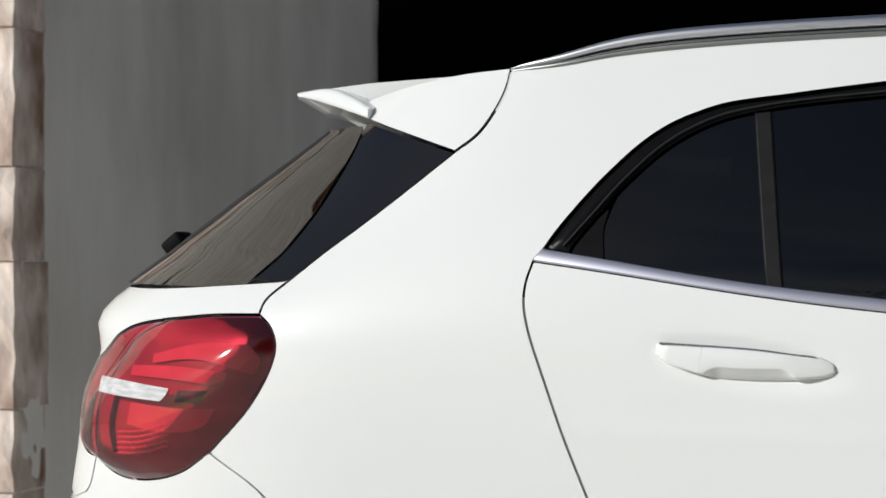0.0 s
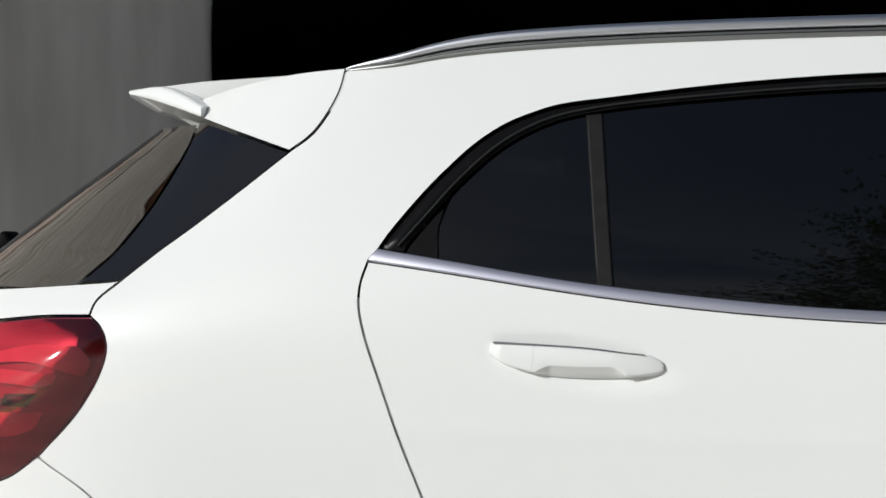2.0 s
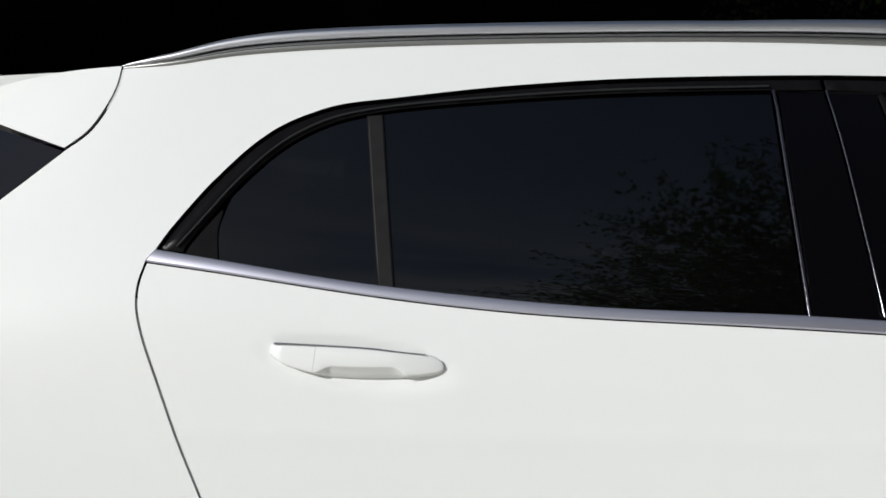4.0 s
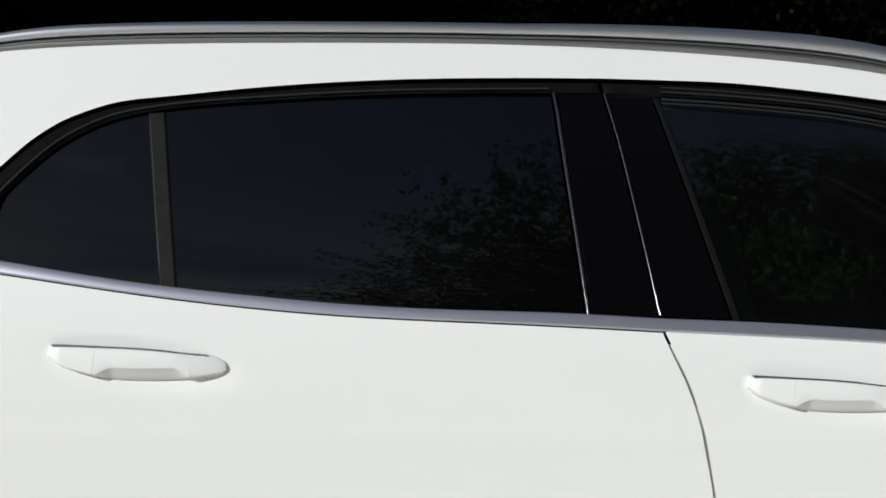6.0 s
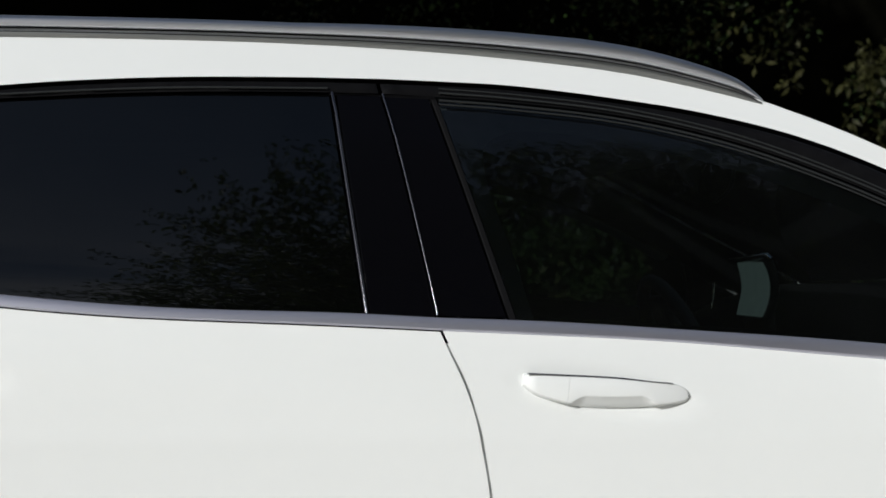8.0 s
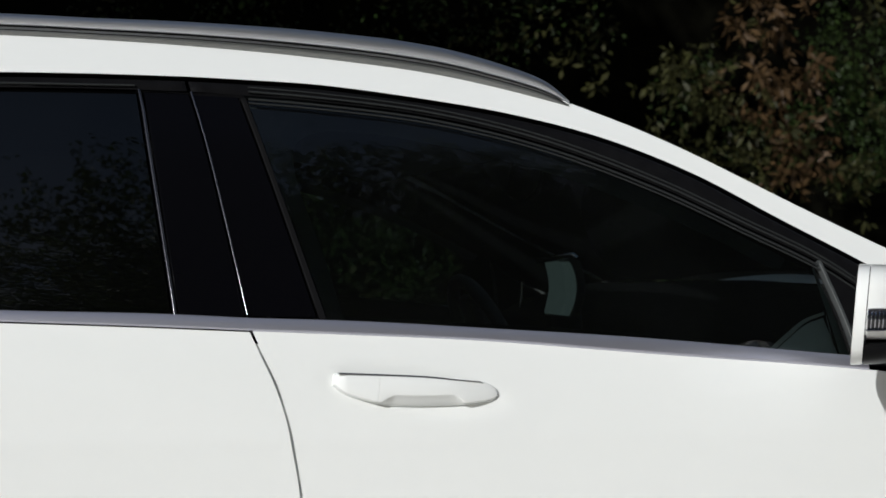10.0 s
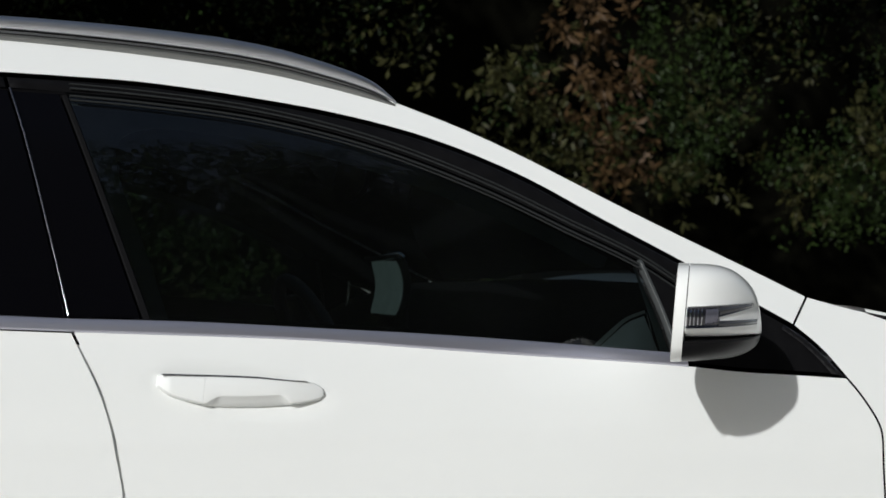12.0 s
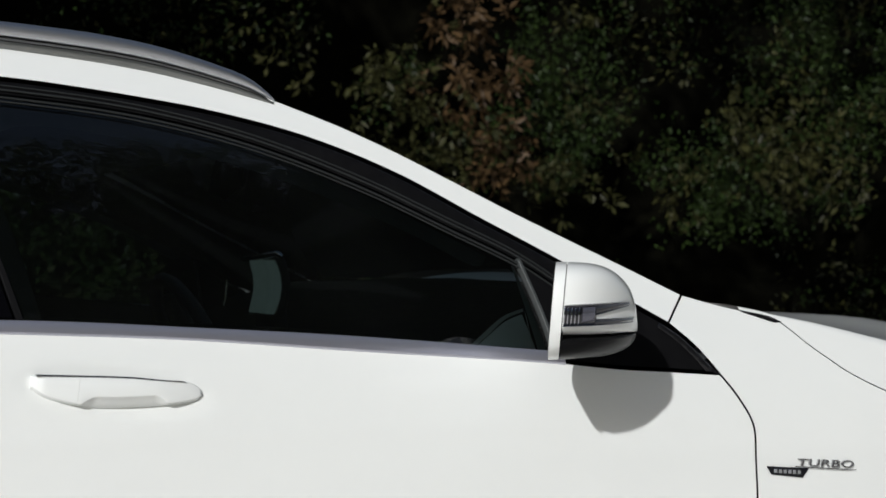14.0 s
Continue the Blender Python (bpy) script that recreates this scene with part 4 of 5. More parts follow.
def handle(a, b, parent, side):
    (x0, z0), (x1, z1) = a, b
    length = math.dist(a, b)
    along = Vector((x1 - x0, 0, z1 - z0)).normalized()
    tall = Vector((-along.z, 0, along.x))

    def bar(u0, u1, n, grip):
        rows = []
        for i in range(n + 1):
            u = u0 + (u1 - u0) * i / n
            top, low = ease(HANDLE_TOP, u), ease(HANDLE_LOW, u)
            k = 0.0
            if grip:
                k = min(1, max(0, (u - 0.285) / 0.10)) * min(1, max(0, (0.79 - u) / 0.09))
                k = math.sin(k * math.pi / 2)
            tall_here = top - low
            crease = low + min(0.0045 + 0.0110 * k, tall_here * 0.55)
            end = min(1.0, max(u, 0.0) / 0.09 + 0.30, max(1 - u, 0.0) / 0.30 + 0.04)
            out = 0.0135 * (0.8 + 0.2 * math.sin(math.pi * u)) * end ** 0.5
            row = []
            for w, ko in ((top, -0.7), (top, 0.85), (top - 0.0006, 0.94), (top - 0.0020, 1.0), (top + (crease - top) * 0.5, 1.03), (crease + 0.0012, 0.985), (crease, 0.95),
                          (crease - 0.0010, 0.86), (crease + (low - crease) * 0.5, 0.36), (low + 0.0004, -0.10), (low, -0.7)):
                q = Vector((x0, 0, z0)) + along * (length * u) + tall * w
                row.append(Vector((q.x, bare(q.x, q.z) - out * ko, q.z)))
            rows.append(row)
        return loft(rows, True, True)

    grip, lock = bar(0.2630, 1.0, 60, True), bar(0.0, 0.2618, 20, False)
    if side < 0:
        grip, lock = mirrored(grip), mirrored(lock)
    h = part("door_handle", grip, PAINT, parent, "white painted pull handle")
    part("lock_cover", lock, PAINT, h)
    rows = []
    for i in range(25):
        u = 0.02 + 0.86 * i / 24
        q = Vector((x0, 0, z0)) + along * (length * u) + tall * (ease(HANDLE_TOP, u) + 0.0002)
        half = 0.0017 * min(1.0, (1 - i / 24) * 3 + 0.1)
        y = bare(q.x, q.z)
        rows.append([(q.x, y - 0.0118, q.z - half * 0.4), (q.x, y - 0.0118, q.z + half), (q.x, y, q.z + half), (q.x, y, q.z - half * 0.4)])
    bead_bm = loft(rows, True, True)
    part("handle_bead", mirrored(bead_bm) if side < 0 else bead_bm, BADGEDARK, h, "thin dark bright bead")


for side in (1, -1):
    for k in (0, 1):
        handle(*HANDLES[k], doors[side][k], side)

# ---- front wing, bonnet, windscreen, roof ----
wing_loop = outline(WING_SEAM, [(1.370, 1.104), (1.433, 1.088), (1.470, 1.080)], BONNET_EDGE, [(2.35, 0.82), (2.33, 0.60), (2.30, 0.40)],
                    arch(WHEELS_X[1], 8, 172), [(1.494, 0.402), (1.47, 0.40), (1.470, 0.60), (1.468, 0.78), (1.464, 0.853), (1.462, 0.904), (1.453, 0.925), (1.431, 0.959), (1.410, 0.985)],
                    SAIL_TOP[::-1])
both("front_wing", wing_loop, PAINT, car)
SHOULDER = slopes([(1.470, 1.0805), (1.550, 1.067), (1.641, 1.049), (1.749, 1.024), (1.90, 0.992), (2.10, 0.950), (2.35, 0.870)])
CROWN = slopes([(1.45, 1.088), (1.70, 1.067), (1.90, 1.049), (2.15, 1.033), (2.40, 1.014), (2.60, 0.96)])
rows = []
for (x, z) in spline(BONNET_EDGE, 5):
    zt = max(ease(SHOULDER, x), z + 0.004)
    row = [skin(x, z + (zt - z) * k / 8) + Vector((0, 0.0004, 0.0002)) for k in range(9)]
    p = row[-1]
    half = []
    for k in range(1, 25):
        v = k / 24
        y = p.y + (MID - p.y) * (v ** 1.5)
        roll = 0.004 * (1 - math.exp(-(y - p.y) / 0.018))
        xx = x + 0.10 * v * v * min(1.0, (x - 1.47) / 0.4)
        rise = max(0.0, ease(CROWN, xx) - p.z - 0.004) * (1 - (1 - min(1, (y - p.y) / 0.80)) ** 1.35)
        half.append(Vector((xx, y, p.z + roll + rise * min(1.0, (x - 1.47) / 0.12))))
    near = row + half
    rows.append(near + [flip(q) for q in near[-2::-1]])
part("bonnet", loft(rows), PAINT, car, "white painted bonnet")

top = spline(GUTTER, 3)
rows = []
for (x, z) in top:
    p = skin(x, z)
    rows.append([(x, p.y + (2 * MID - 2 * p.y) * k / 20, z + 0.022 * (1 - (2 * k / 20 - 1) ** 2) - 0.004) for k in range(21)])
part("roof", loft(rows), PAINT, car, "white painted roof")
rows = []
for (x, z) in spline(PILLAR_TOP, 3):
    p = skin(x, z) + Vector((0, 0.006, 0))
    rows.append([(x + 0.10 * (1 - (2 * k / 20 - 1) ** 2), p.y + (2 * MID - 2 * p.y) * k / 20, z - 0.004 + 0.01 * (1 - (2 * k / 20 - 1) ** 2)) for k in range(21)])
part("windscreen", loft(rows), SCREEN, car, "clear raked windscreen")
rows = []
for i in range(5):
    x = 1.40 + 0.03 * i
    rows.append([(x + 0.10 * (1 - (2 * k / 20 - 1) ** 2), 0.12 + 1.56 * k / 20, 1.052 - 0.012 * i - 0.02 * (1 - (2 * k / 20 - 1) ** 2)) for k in range(21)])
part("cowl_panel", loft(rows), SATIN, car, "black wiper cowl")


# ---- roof rails ----
RAIL_END = slopes([(0.20, 1.0), (0.40, 0.98), (0.52, 0.96), (0.62, 0.91), (0.69, 0.78), (0.735, 0.52), (0.764, 0.04)])


def rail(side):
    path = spline([(-0.722, 1.427), (-0.650, 1.430), (-0.577, 1.440), (-0.503, 1.446), (-0.353, 1.452), (-0.051, 1.455), (0.101, 1.454), (0.254, 1.449), (0.407, 1.439),
                   (0.562, 1.422), (0.641, 1.407), (0.711, 1.391), (0.757, 1.379)], 5)
    n = len(path) - 1
    rows, fins, lines, seam = [], [], [], []
    for i, (x, z) in enumerate(path):
        p = skin(x, z)
        u = i / n
        grow = max(0.04, math.sin(min(1.0, (x + 0.728) / 0.26) * math.pi / 2) ** 0.7 * math.sin(min(1.0, max(0.0, 0.764 - x) / 0.36) * math.pi / 2))
        if x > 0.2:
            grow = ease(RAIL_END, x)
        h, y = (0.0275 + 0.0125 * min(1, max(0, (x - 0.1) / 0.4))) * grow, p.y
        low = p.z + h * 0.42
        sec = [(0.003, 0.0), (-0.004, 0.05), (-0.006, 0.3), (-0.005, 0.6), (-0.003, 0.82), (0.002, 0.95), (0.010, 1.0), (0.026, 1.0), (0.034, 0.9), (0.036, 0.5), (0.034, 0.0)]
        rows.append([(x, y + a * (0.4 + 0.6 * grow), low + b * h * 0.58) for a, b in sec])
        fins.append([(x, y + a, z0) for a, z0 in ((-0.002, p.z - 0.002), (-0.0005, p.z + 0.20 * h), (0.0005, low - 0.0018), (0.034, low - 0.0018), (0.036, p.z - 0.002))])
        seam.append((x, y + 0.0005, low - 0.0018 - 0.0042 * grow))
        lines.append([(x, y + a, low - 0.0022 + c) for a, c in ((0.004, 0.0), (0.004, 0.0026), (0.03, 0.0026), (0.03, 0.0))])
    a, b, c = loft(rows, True, True), loft(fins, True, True), loft(lines, True, True)
    if side < 0:
        a, b, c = mirrored(a), mirrored(b), mirrored(c)
    r = part("roof_rail", a, ALU, car, "brushed aluminium roof rail")
    part("rail_foot", b, FOOT_ALU, r)
    part("rail_groove", c, GREYBAR, r)
    d = loft([[(x, y - 0.0012 + a, z0 + c2) for a, c2 in ((0.0, -0.0006), (0.0, 0.0006), (0.004, 0.0006), (0.004, -0.0006))] for x, y, z0 in seam], True, True)
    part("rail_seam", mirrored(d) if side < 0 else d, GREYBAR, r)


rail(1)
rail(-1)

# ---- tail: spoiler, hatch, glass, lamps ----
both("spoiler_cheek", outline(SPOILER_SEAM, [(-0.720, 1.431), (-0.80, 1.427), (-0.90, 1.414), (-0.985, 1.396)], [(-0.985, 1.396), (-0.955, 1.385), (-0.951, 1.368)],
                              [(-0.951, 1.368), (-0.787, 1.311)]), PAINT, car, gap=0.001)
both("spoiler_joint", outline(SPOILER_SEAM, [SPOILER_SEAM[-1], (SPOILER_SEAM[-1][0] - 0.0035, SPOILER_SEAM[-1][1])], [(x - 0.0030, z + 0.0012) for x, z in SPOILER_SEAM[::-1]]), GAP, car,
     lift=0.0006, depth=0.003, gap=0.0, edge=0.0004, step=0.02)
top_rows, low_rows = [], []
for k in range(49):
    v = 0.5 - 0.5 * math.cos(math.pi * k / 48)
    deep = min(1.0, 0.25 + min(v, 1 - v) / 0.05)  # the ends thin out to a blade
    y = 0.245 + (2 * MID - 0.49) * v
    e = 1 - (2 * v - 1) ** 2
    e6 = 1 - abs(2 * v - 1) ** 6
    back = -1.082 - 0.085 * e6 - 0.05 * e
    z0 = 1.424 + 0.016 * e
    top_rows.append([(-0.74, y, z0 - 0.05), (-0.72, y, z0 + 0.012), (-0.85, y, z0 + 0.008), (back + 0.10, y, z0 + 0.003), (back + 0.02, y, z0 - 0.004), (back + 0.003, y, z0 - 0.007),
                     (back, y, z0 - 0.0095), (back + 0.003, y, z0 - 0.0120)])
    low_rows.append([(back + 0.003, y, z0 - 0.0120), (back + 0.05, y, z0 - 0.012 - 0.026 * deep), (back + 0.07, y, z0 - 0.012 - 0.030 * deep), (-0.98, y, z0 - 0.012 - 0.072 * deep),
                     (-0.94, y, z0 - 0.012 - 0.078 * deep), (-0.90, y, z0 - 0.03), (-0.74, y, z0 - 0.05)])
bm = loft(top_rows, True, True)
sp = part("spoiler", bm, PAINT, car, "white roof spoiler over the tail window")
part("spoiler_underside", loft(low_rows), PAINT, sp, smooth=False)


def spoiler_blade(side):
    """The thin side edge of the spoiler: it runs from the cheek back to a point, and its top rolls over into the roof."""
    low = spline([(-0.9545, 0.178, 1.3690), (-1.015, 0.210, 1.3885), (-1.066, 0.235, 1.4035), (-1.104, 0.250, 1.4125)], 6)
    high = spline([(-0.9545, 0.178, 1.3815), (-1.000, 0.209, 1.4035), (-1.044, 0.231, 1.4175), (-1.106, 0.252, 1.4160)], 6)
    rows = []
    for p, q in zip(low, high):
        p, q = Vector(p), Vector(q)
        rows.append([p + Vector((0.004, 0.030, 0.001)), p + Vector((0.001, 0.004, -0.001)), p, p.lerp(q, 0.35), p.lerp(q, 0.75), q, q + Vector((0.002, 0.006, 0.003)), q + Vector((0.006, 0.040, 0.005))])
    bm = loft(rows, True, True)
    part("spoiler_blade", mirrored(bm) if side < 0 else bm, PAINT, sp)


spoiler_blade(1)
spoiler_blade(-1)
both("spoiler_fin", outline(QUARTER_EDGE, [(-0.787, 1.311), (-0.951, 1.366)],
                            [(-0.951, 1.366), (-0.955, 1.328), (-0.967, 1.290), (-0.994, 1.231), (-1.034, 1.172), (-1.080, 1.130)], [(-1.080, 1.130), (-1.013, 1.132)]), BLACK, car,
     lift=-0.002, gap=0.0008, step=0.02, label="gloss black spoiler fin beside the tail window")
GLASS_EDGE = [(-1.080, 1.130), (-1.034, 1.172), (-0.994, 1.231), (-0.967, 1.290), (-0.955, 1.328), (-0.951, 1.366)]
GLASS_MIDDLE = slopes([(1.12, -1.56), (1.25, -1.335), (1.36, -1.08)])


def tail_glass(z, v, back=0.0):
    """The bowed tail window: v runs from its near edge to its middle and on to the far edge."""
    s0 = next((a[0] + (b[0] - a[0]) * (z - a[1]) / (b[1] - a[1]) for a, b in zip(GLASS_EDGE, GLASS_EDGE[1:]) if a[1] <= z <= b[1]), GLASS_EDGE[0][0] - 0.010 if z < 1.13 else GLASS_EDGE[-1][0])
    e = skin(s0, z)
    wide, sag = MID - e.y, e.x - ease(GLASS_MIDDLE, z)
    p = max(2.1 * wide / sag, 1.2)
    t = 1 - abs(2 * v - 1)
    x = e.x - sag * (1 - (1 - t) ** p)
    y = e.y + wide * t
    return Vector((x + back, y if v <= 0.5 else 2 * MID - y, z))


rows = [[tail_glass(1.121 + 0.236 * i / 24, k / 80) for k in range(81)] for i in range(25)]
part("tail_window", loft(rows), TAILGLASS, car, "tinted tail window")
rows = [[tail_glass(1.121 + 0.236 * i / 24, 0.05 + 0.9 * k / 40, 0.05) for k in range(41)] for i in range(25)]
part("boot_lining", loft(rows), CABIN, car)
hatch_loop = outline(HATCH_SIDE[::-1], LAMP_TOP, LAMP_TOP_INNER, [(-1.60, 0.99), (rear_middle(0.985), 0.985)],
                     [(rear_middle(0.985), 0.985), (rear_middle(1.06), 1.06), (rear_middle(1.127), 1.127)],
                     [(rear_middle(1.127), 1.127), (-1.396, 1.118), (-1.238, 1.119), (-1.120, 1.125), (-1.013, 1.132)])
panel("hatch", hatch_loop, PAINT, car, sides=(1, -1), gap=0.0008, step=0.02, label="white tailgate below the glass")
panel("hatch_lower", outline(LAMP_LOW_INNER[::-1], [(-1.60, 0.99), (rear_middle(0.985), 0.985)],
                             [(rear_middle(0.985), 0.985), (rear_middle(0.9), 0.9), (rear_middle(0.78), 0.78)], [(rear_middle(0.78), 0.78), (-1.40, 0.80), (-1.366, 0.86)]),
      PAINT, car, sides=(1, -1), gap=0.0008)
bumper_loop = outline(BUMPER_SEAM, arch(WHEELS_X[0], 115, 172), [(-1.206, 0.402), (-1.3, 0.36), (rear_middle(0.34), 0.34)],
                      [(rear_middle(0.34), 0.34), (rear_middle(0.6), 0.6), (rear_middle(0.78), 0.78)], [(rear_middle(0.78), 0.78), (-1.40, 0.80), (-1.366, 0.860)], LAMP_LOW)
panel("rear_bumper", bumper_loop, PAINT, car, sides=(1, -1), gap=0.0003, label="white rear bumper")
both("tail_inner_panel", outline([(-1.30, 0.90), (-1.46, 0.95), (-1.60, 0.96)], [(-1.60, 0.96), (-1.60, 0.74)], [(-1.60, 0.74), (-1.30, 0.76)], [(-1.30, 0.76), (-1.30, 0.90)]), PAINT, car,
     lift=-0.034, depth=0.002, step=0.06)
both("wing_joint", outline([(-1.14, 0.880), (-1.045, 0.815), (-1.0, 0.735), (-0.985, 0.70)], [(-0.985, 0.70), (-0.955, 0.71)], [(-0.955, 0.71), (-0.965, 0.75), (-1.015, 0.838), (-1.105, 0.897)], [(-1.105, 0.897), (-1.14, 0.880)]), PAINT,
     car, lift=-0.0045, depth=0.002, step=0.03)
both("tail_joint", outline([(-1.35, 0.845), (-1.38, 0.857), (-1.44, 0.845), (-1.66, 0.81)], [(-1.66, 0.81), (-1.66, 0.75)], [(-1.66, 0.75), (-1.34, 0.77)], [(-1.34, 0.77), (-1.35, 0.845)]), PAINT, car,
     lift=-0.0025, depth=0.002, step=0.06)


def lamps(side):
    outer = outline(LAMP_FRONT, LAMP_TOP, LAMP_SPLIT, LAMP_LOW)
    inner = outline(LAMP_TOP_INNER, LAMP_LOW_INNER, LAMP_SPLIT[::-1])
    lamp = panel("tail_lamp", outer, LENS, car, lift=0.002, gap=0.0002, edge=0.0014, depth=0.010, step=0.011 if side > 0 else 0.04, sides=(side,), label="red tail lamp lens", dome=0.018, dome_width=0.085, lean=0.028, soft=False)
    lamp2 = panel("tail_lamp", inner, LENS, car, lift=0.002, gap=0.0002, edge=0.0014, depth=0.010, step=0.02, sides=(side,), label="red tail lamp lens on the tailgate")
    panel("reflector_bowl", outer, REDDARK, lamp, lift=-0.0050, gap=0.0003, edge=0.001, depth=0.003, step=0.02, sides=(side,), dome=0.010, dome_width=0.085, soft=False)
    panel("reflector_bowl", inner, REDDARK, lamp2, lift=-0.0040, gap=0.0003, edge=0.001, depth=0.003, step=0.03, sides=(side,))
    # light guides, upper and lower, a clear reversing lamp between them and a prism field below
    panel("light_guide", outline([(-1.225, 1.026), (-1.13, 1.046), (-1.055, 1.045)], [(-1.055, 1.045), (-1.036, 1.022), (-1.046, 0.995)],
                                 [(-1.046, 0.995), (-1.14, 1.014), (-1.225, 1.004)], [(-1.225, 1.004), (-1.225, 1.026)]), REDLIT, lamp, lift=-0.0015, depth=0.004,
          gap=0.0, edge=0.004, step=0.02, sides=(side,), dome=0.013, dome_width=0.085, dome_loop=shrink(outer, 0.0016), soft=False)
    panel("light_guide", outline([(-1.27, 1.006), (-1.17, 1.009), (-1.082, 1.004)], [(-1.082, 1.004), (-1.090, 0.988), (-1.112, 0.980)],
                                 [(-1.112, 0.980), (-1.18, 0.984), (-1.27, 0.985)], [(-1.27, 0.985), (-1.27, 1.006)]), REDLIT, lamp, lift=-0.0015, depth=0.004,
          gap=0.0, edge=0.003, step=0.02, sides=(side,), dome=0.013, dome_width=0.085, dome_loop=shrink(outer, 0.0016), soft=False)
    panel("lamp_divider", outline([(-1.168, 0.974), (-1.118, 0.976)], [(-1.118, 0.976), (-1.135, 0.955)], [(-1.135, 0.955), (-1.176, 0.955)], [(-1.176, 0.955), (-1.168, 0.974)]),
          REDBLACK, lamp, lift=-0.0015, depth=0.004, gap=0.0, edge=0.002, step=0.02, sides=(side,), dome=0.013, dome_width=0.085, dome_loop=shrink(outer, 0.0016), soft=False)
    panel("light_guide", outline([(-1.26, 0.955), (-1.16, 0.952), (-1.10, 0.955)], [(-1.10, 0.955), (-1.12, 0.925), (-1.15, 0.912)],
                                 [(-1.15, 0.912), (-1.20, 0.908), (-1.27, 0.915)], [(-1.27, 0.915), (-1.26, 0.955)]), REDLIT, lamp, lift=-0.0015, depth=0.004, gap=0.0, edge=0.004,
          step=0.02, sides=(side,), dome=0.013, dome_width=0.085, dome_loop=shrink(outer, 0.0016), soft=False)
    panel("lamp_joint", outline(LAMP_SPLIT, [LAMP_SPLIT[-1], (LAMP_SPLIT[-1][0] + 0.003, LAMP_SPLIT[-1][1])], [(x + 0.0050, z + 0.0010) for x, z in LAMP_SPLIT[::-1]]), GAP, lamp, lift=0.0062,
          depth=0.003, gap=0.0, edge=0.0004, step=0.02, sides=(side,))
    panel("reversing_lamp", outline([(-1.322, 0.982), (-1.25, 0.980), (-1.160, 0.976)], [(-1.160, 0.976), (-1.164, 0.966), (-1.176, 0.955)], [(-1.176, 0.955), (-1.25, 0.956), (-1.312, 0.957)],
                                    [(-1.312, 0.957), (-1.322, 0.982)]), WHITELAMP, lamp, lift=0.0150, depth=0.004, gap=0.0, edge=0.002, step=0.012, sides=(side,), dome=0.020, dome_width=0.085, dome_loop=shrink(outer, 0.0016), soft=False,
          label="clear white reversing lamp")
    # upright ribs that shade the bowl beside the prisms
    for x0, wid, top in ((-1.306, 0.008, 0.956),):
        panel("lamp_rib", outline([(x0, 0.872), (x0 - 0.004, 0.915), (x0 + 0.004, top)], [(x0 + 0.004, top), (x0 + 0.004 + wid, top)], [(x0 + 0.004 + wid, top), (x0 - 0.004 + wid, 0.915), (x0 + wid, 0.872)],
                                  [(x0 + wid, 0.872), (x0, 0.872)]), REDBLACK, lamp, lift=-0.0018, depth=0.004, gap=0.0, edge=0.0008, step=0.02, sides=(side,), dome=0.013, dome_width=0.085,
              dome_loop=shrink(outer, 0.0016), soft=False)
    for r in range(5 if side > 0 else 0):
        for c in range(9):
            x, z = -1.296 + c * 0.0118 + r * 0.002, 0.868 + r * 0.0082 + 0.0018 * c + 0.00025 * (c - 3) ** 2
            panel("prism", [(x, z), (x + 0.0108, z + 0.0012), (x + 0.0108, z + 0.0058), (x, z + 0.0046)], REDPRISM, lamp, lift=-0.0008, depth=0.004, gap=0.0, edge=0.001, step=0.02, sides=(side,), dome=0.013, dome_width=0.085, dome_loop=shrink(outer, 0.0016), soft=False)


REDDARK = vary(material("lamp_red_dark", (0.3, 0.16, 0.16), 0.3), (0.30, 0.16, 0.185), (0.60, 0.36, 0.40), 14, (0.3, 1, 2))
REDLIT = vary(material("lamp_red_bright", (0.9, 0.5, 0.5), 0.2), (0.80, 0.52, 0.55), (0.95, 0.68, 0.70), 40)
REDPRISM = material("lamp_red_prism", (1.0, 0.80, 0.78), 0.15)
REDBLACK = material("lamp_rib_dark", (0.05, 0.035, 0.035), 0.4)
WHITELAMP = vary(material("lamp_clear", (0.7, 0.7, 0.7), 0.1), (0.42, 0.42, 0.43), (0.78, 0.78, 0.78), 70, (0.35, 1, 2.2))
lamps(1)
lamps(-1)

# wiper at the foot of the tail window, and the round maker's mark on the tailgate
w = part("tail_wiper", box((0.044, 0.055, 0.030), (0, 0, 0), 0.007, m=pose(-1.518, 0.60, 1.186, 0, -38, 0)), RUBBER, car, "black tail wiper")
part("wiper_arm", tube([(-1.513, 0.62, 1.181), (-1.50, 0.85, 1.19), (-1.47, 1.15, 1.20)], [0.012, 0.010, 0.007], 8), RUBBER, w)
bm = bmesh.new()
bmesh.ops.create_cone(bm, cap_ends=True, segments=28, radius1=0.042, radius2=0.036, depth=0.014, matrix=pose(-1.625, MID, 1.03, 0, -96, 0))
part("round_mark", bm, BADGE, car, "round bright maker's mark")


# ---- door mirrors ----
STAND = Vector((0.0, -2.0, 1.175))
LAMPGLASS = material("turn_lamp_glass", (0.012, 0.012, 0.016), 0.08, coat=1.0)
SMOKE = material("turn_lamp_insert", (0.20, 0.20, 0.24), 0.22, metal=0.7)


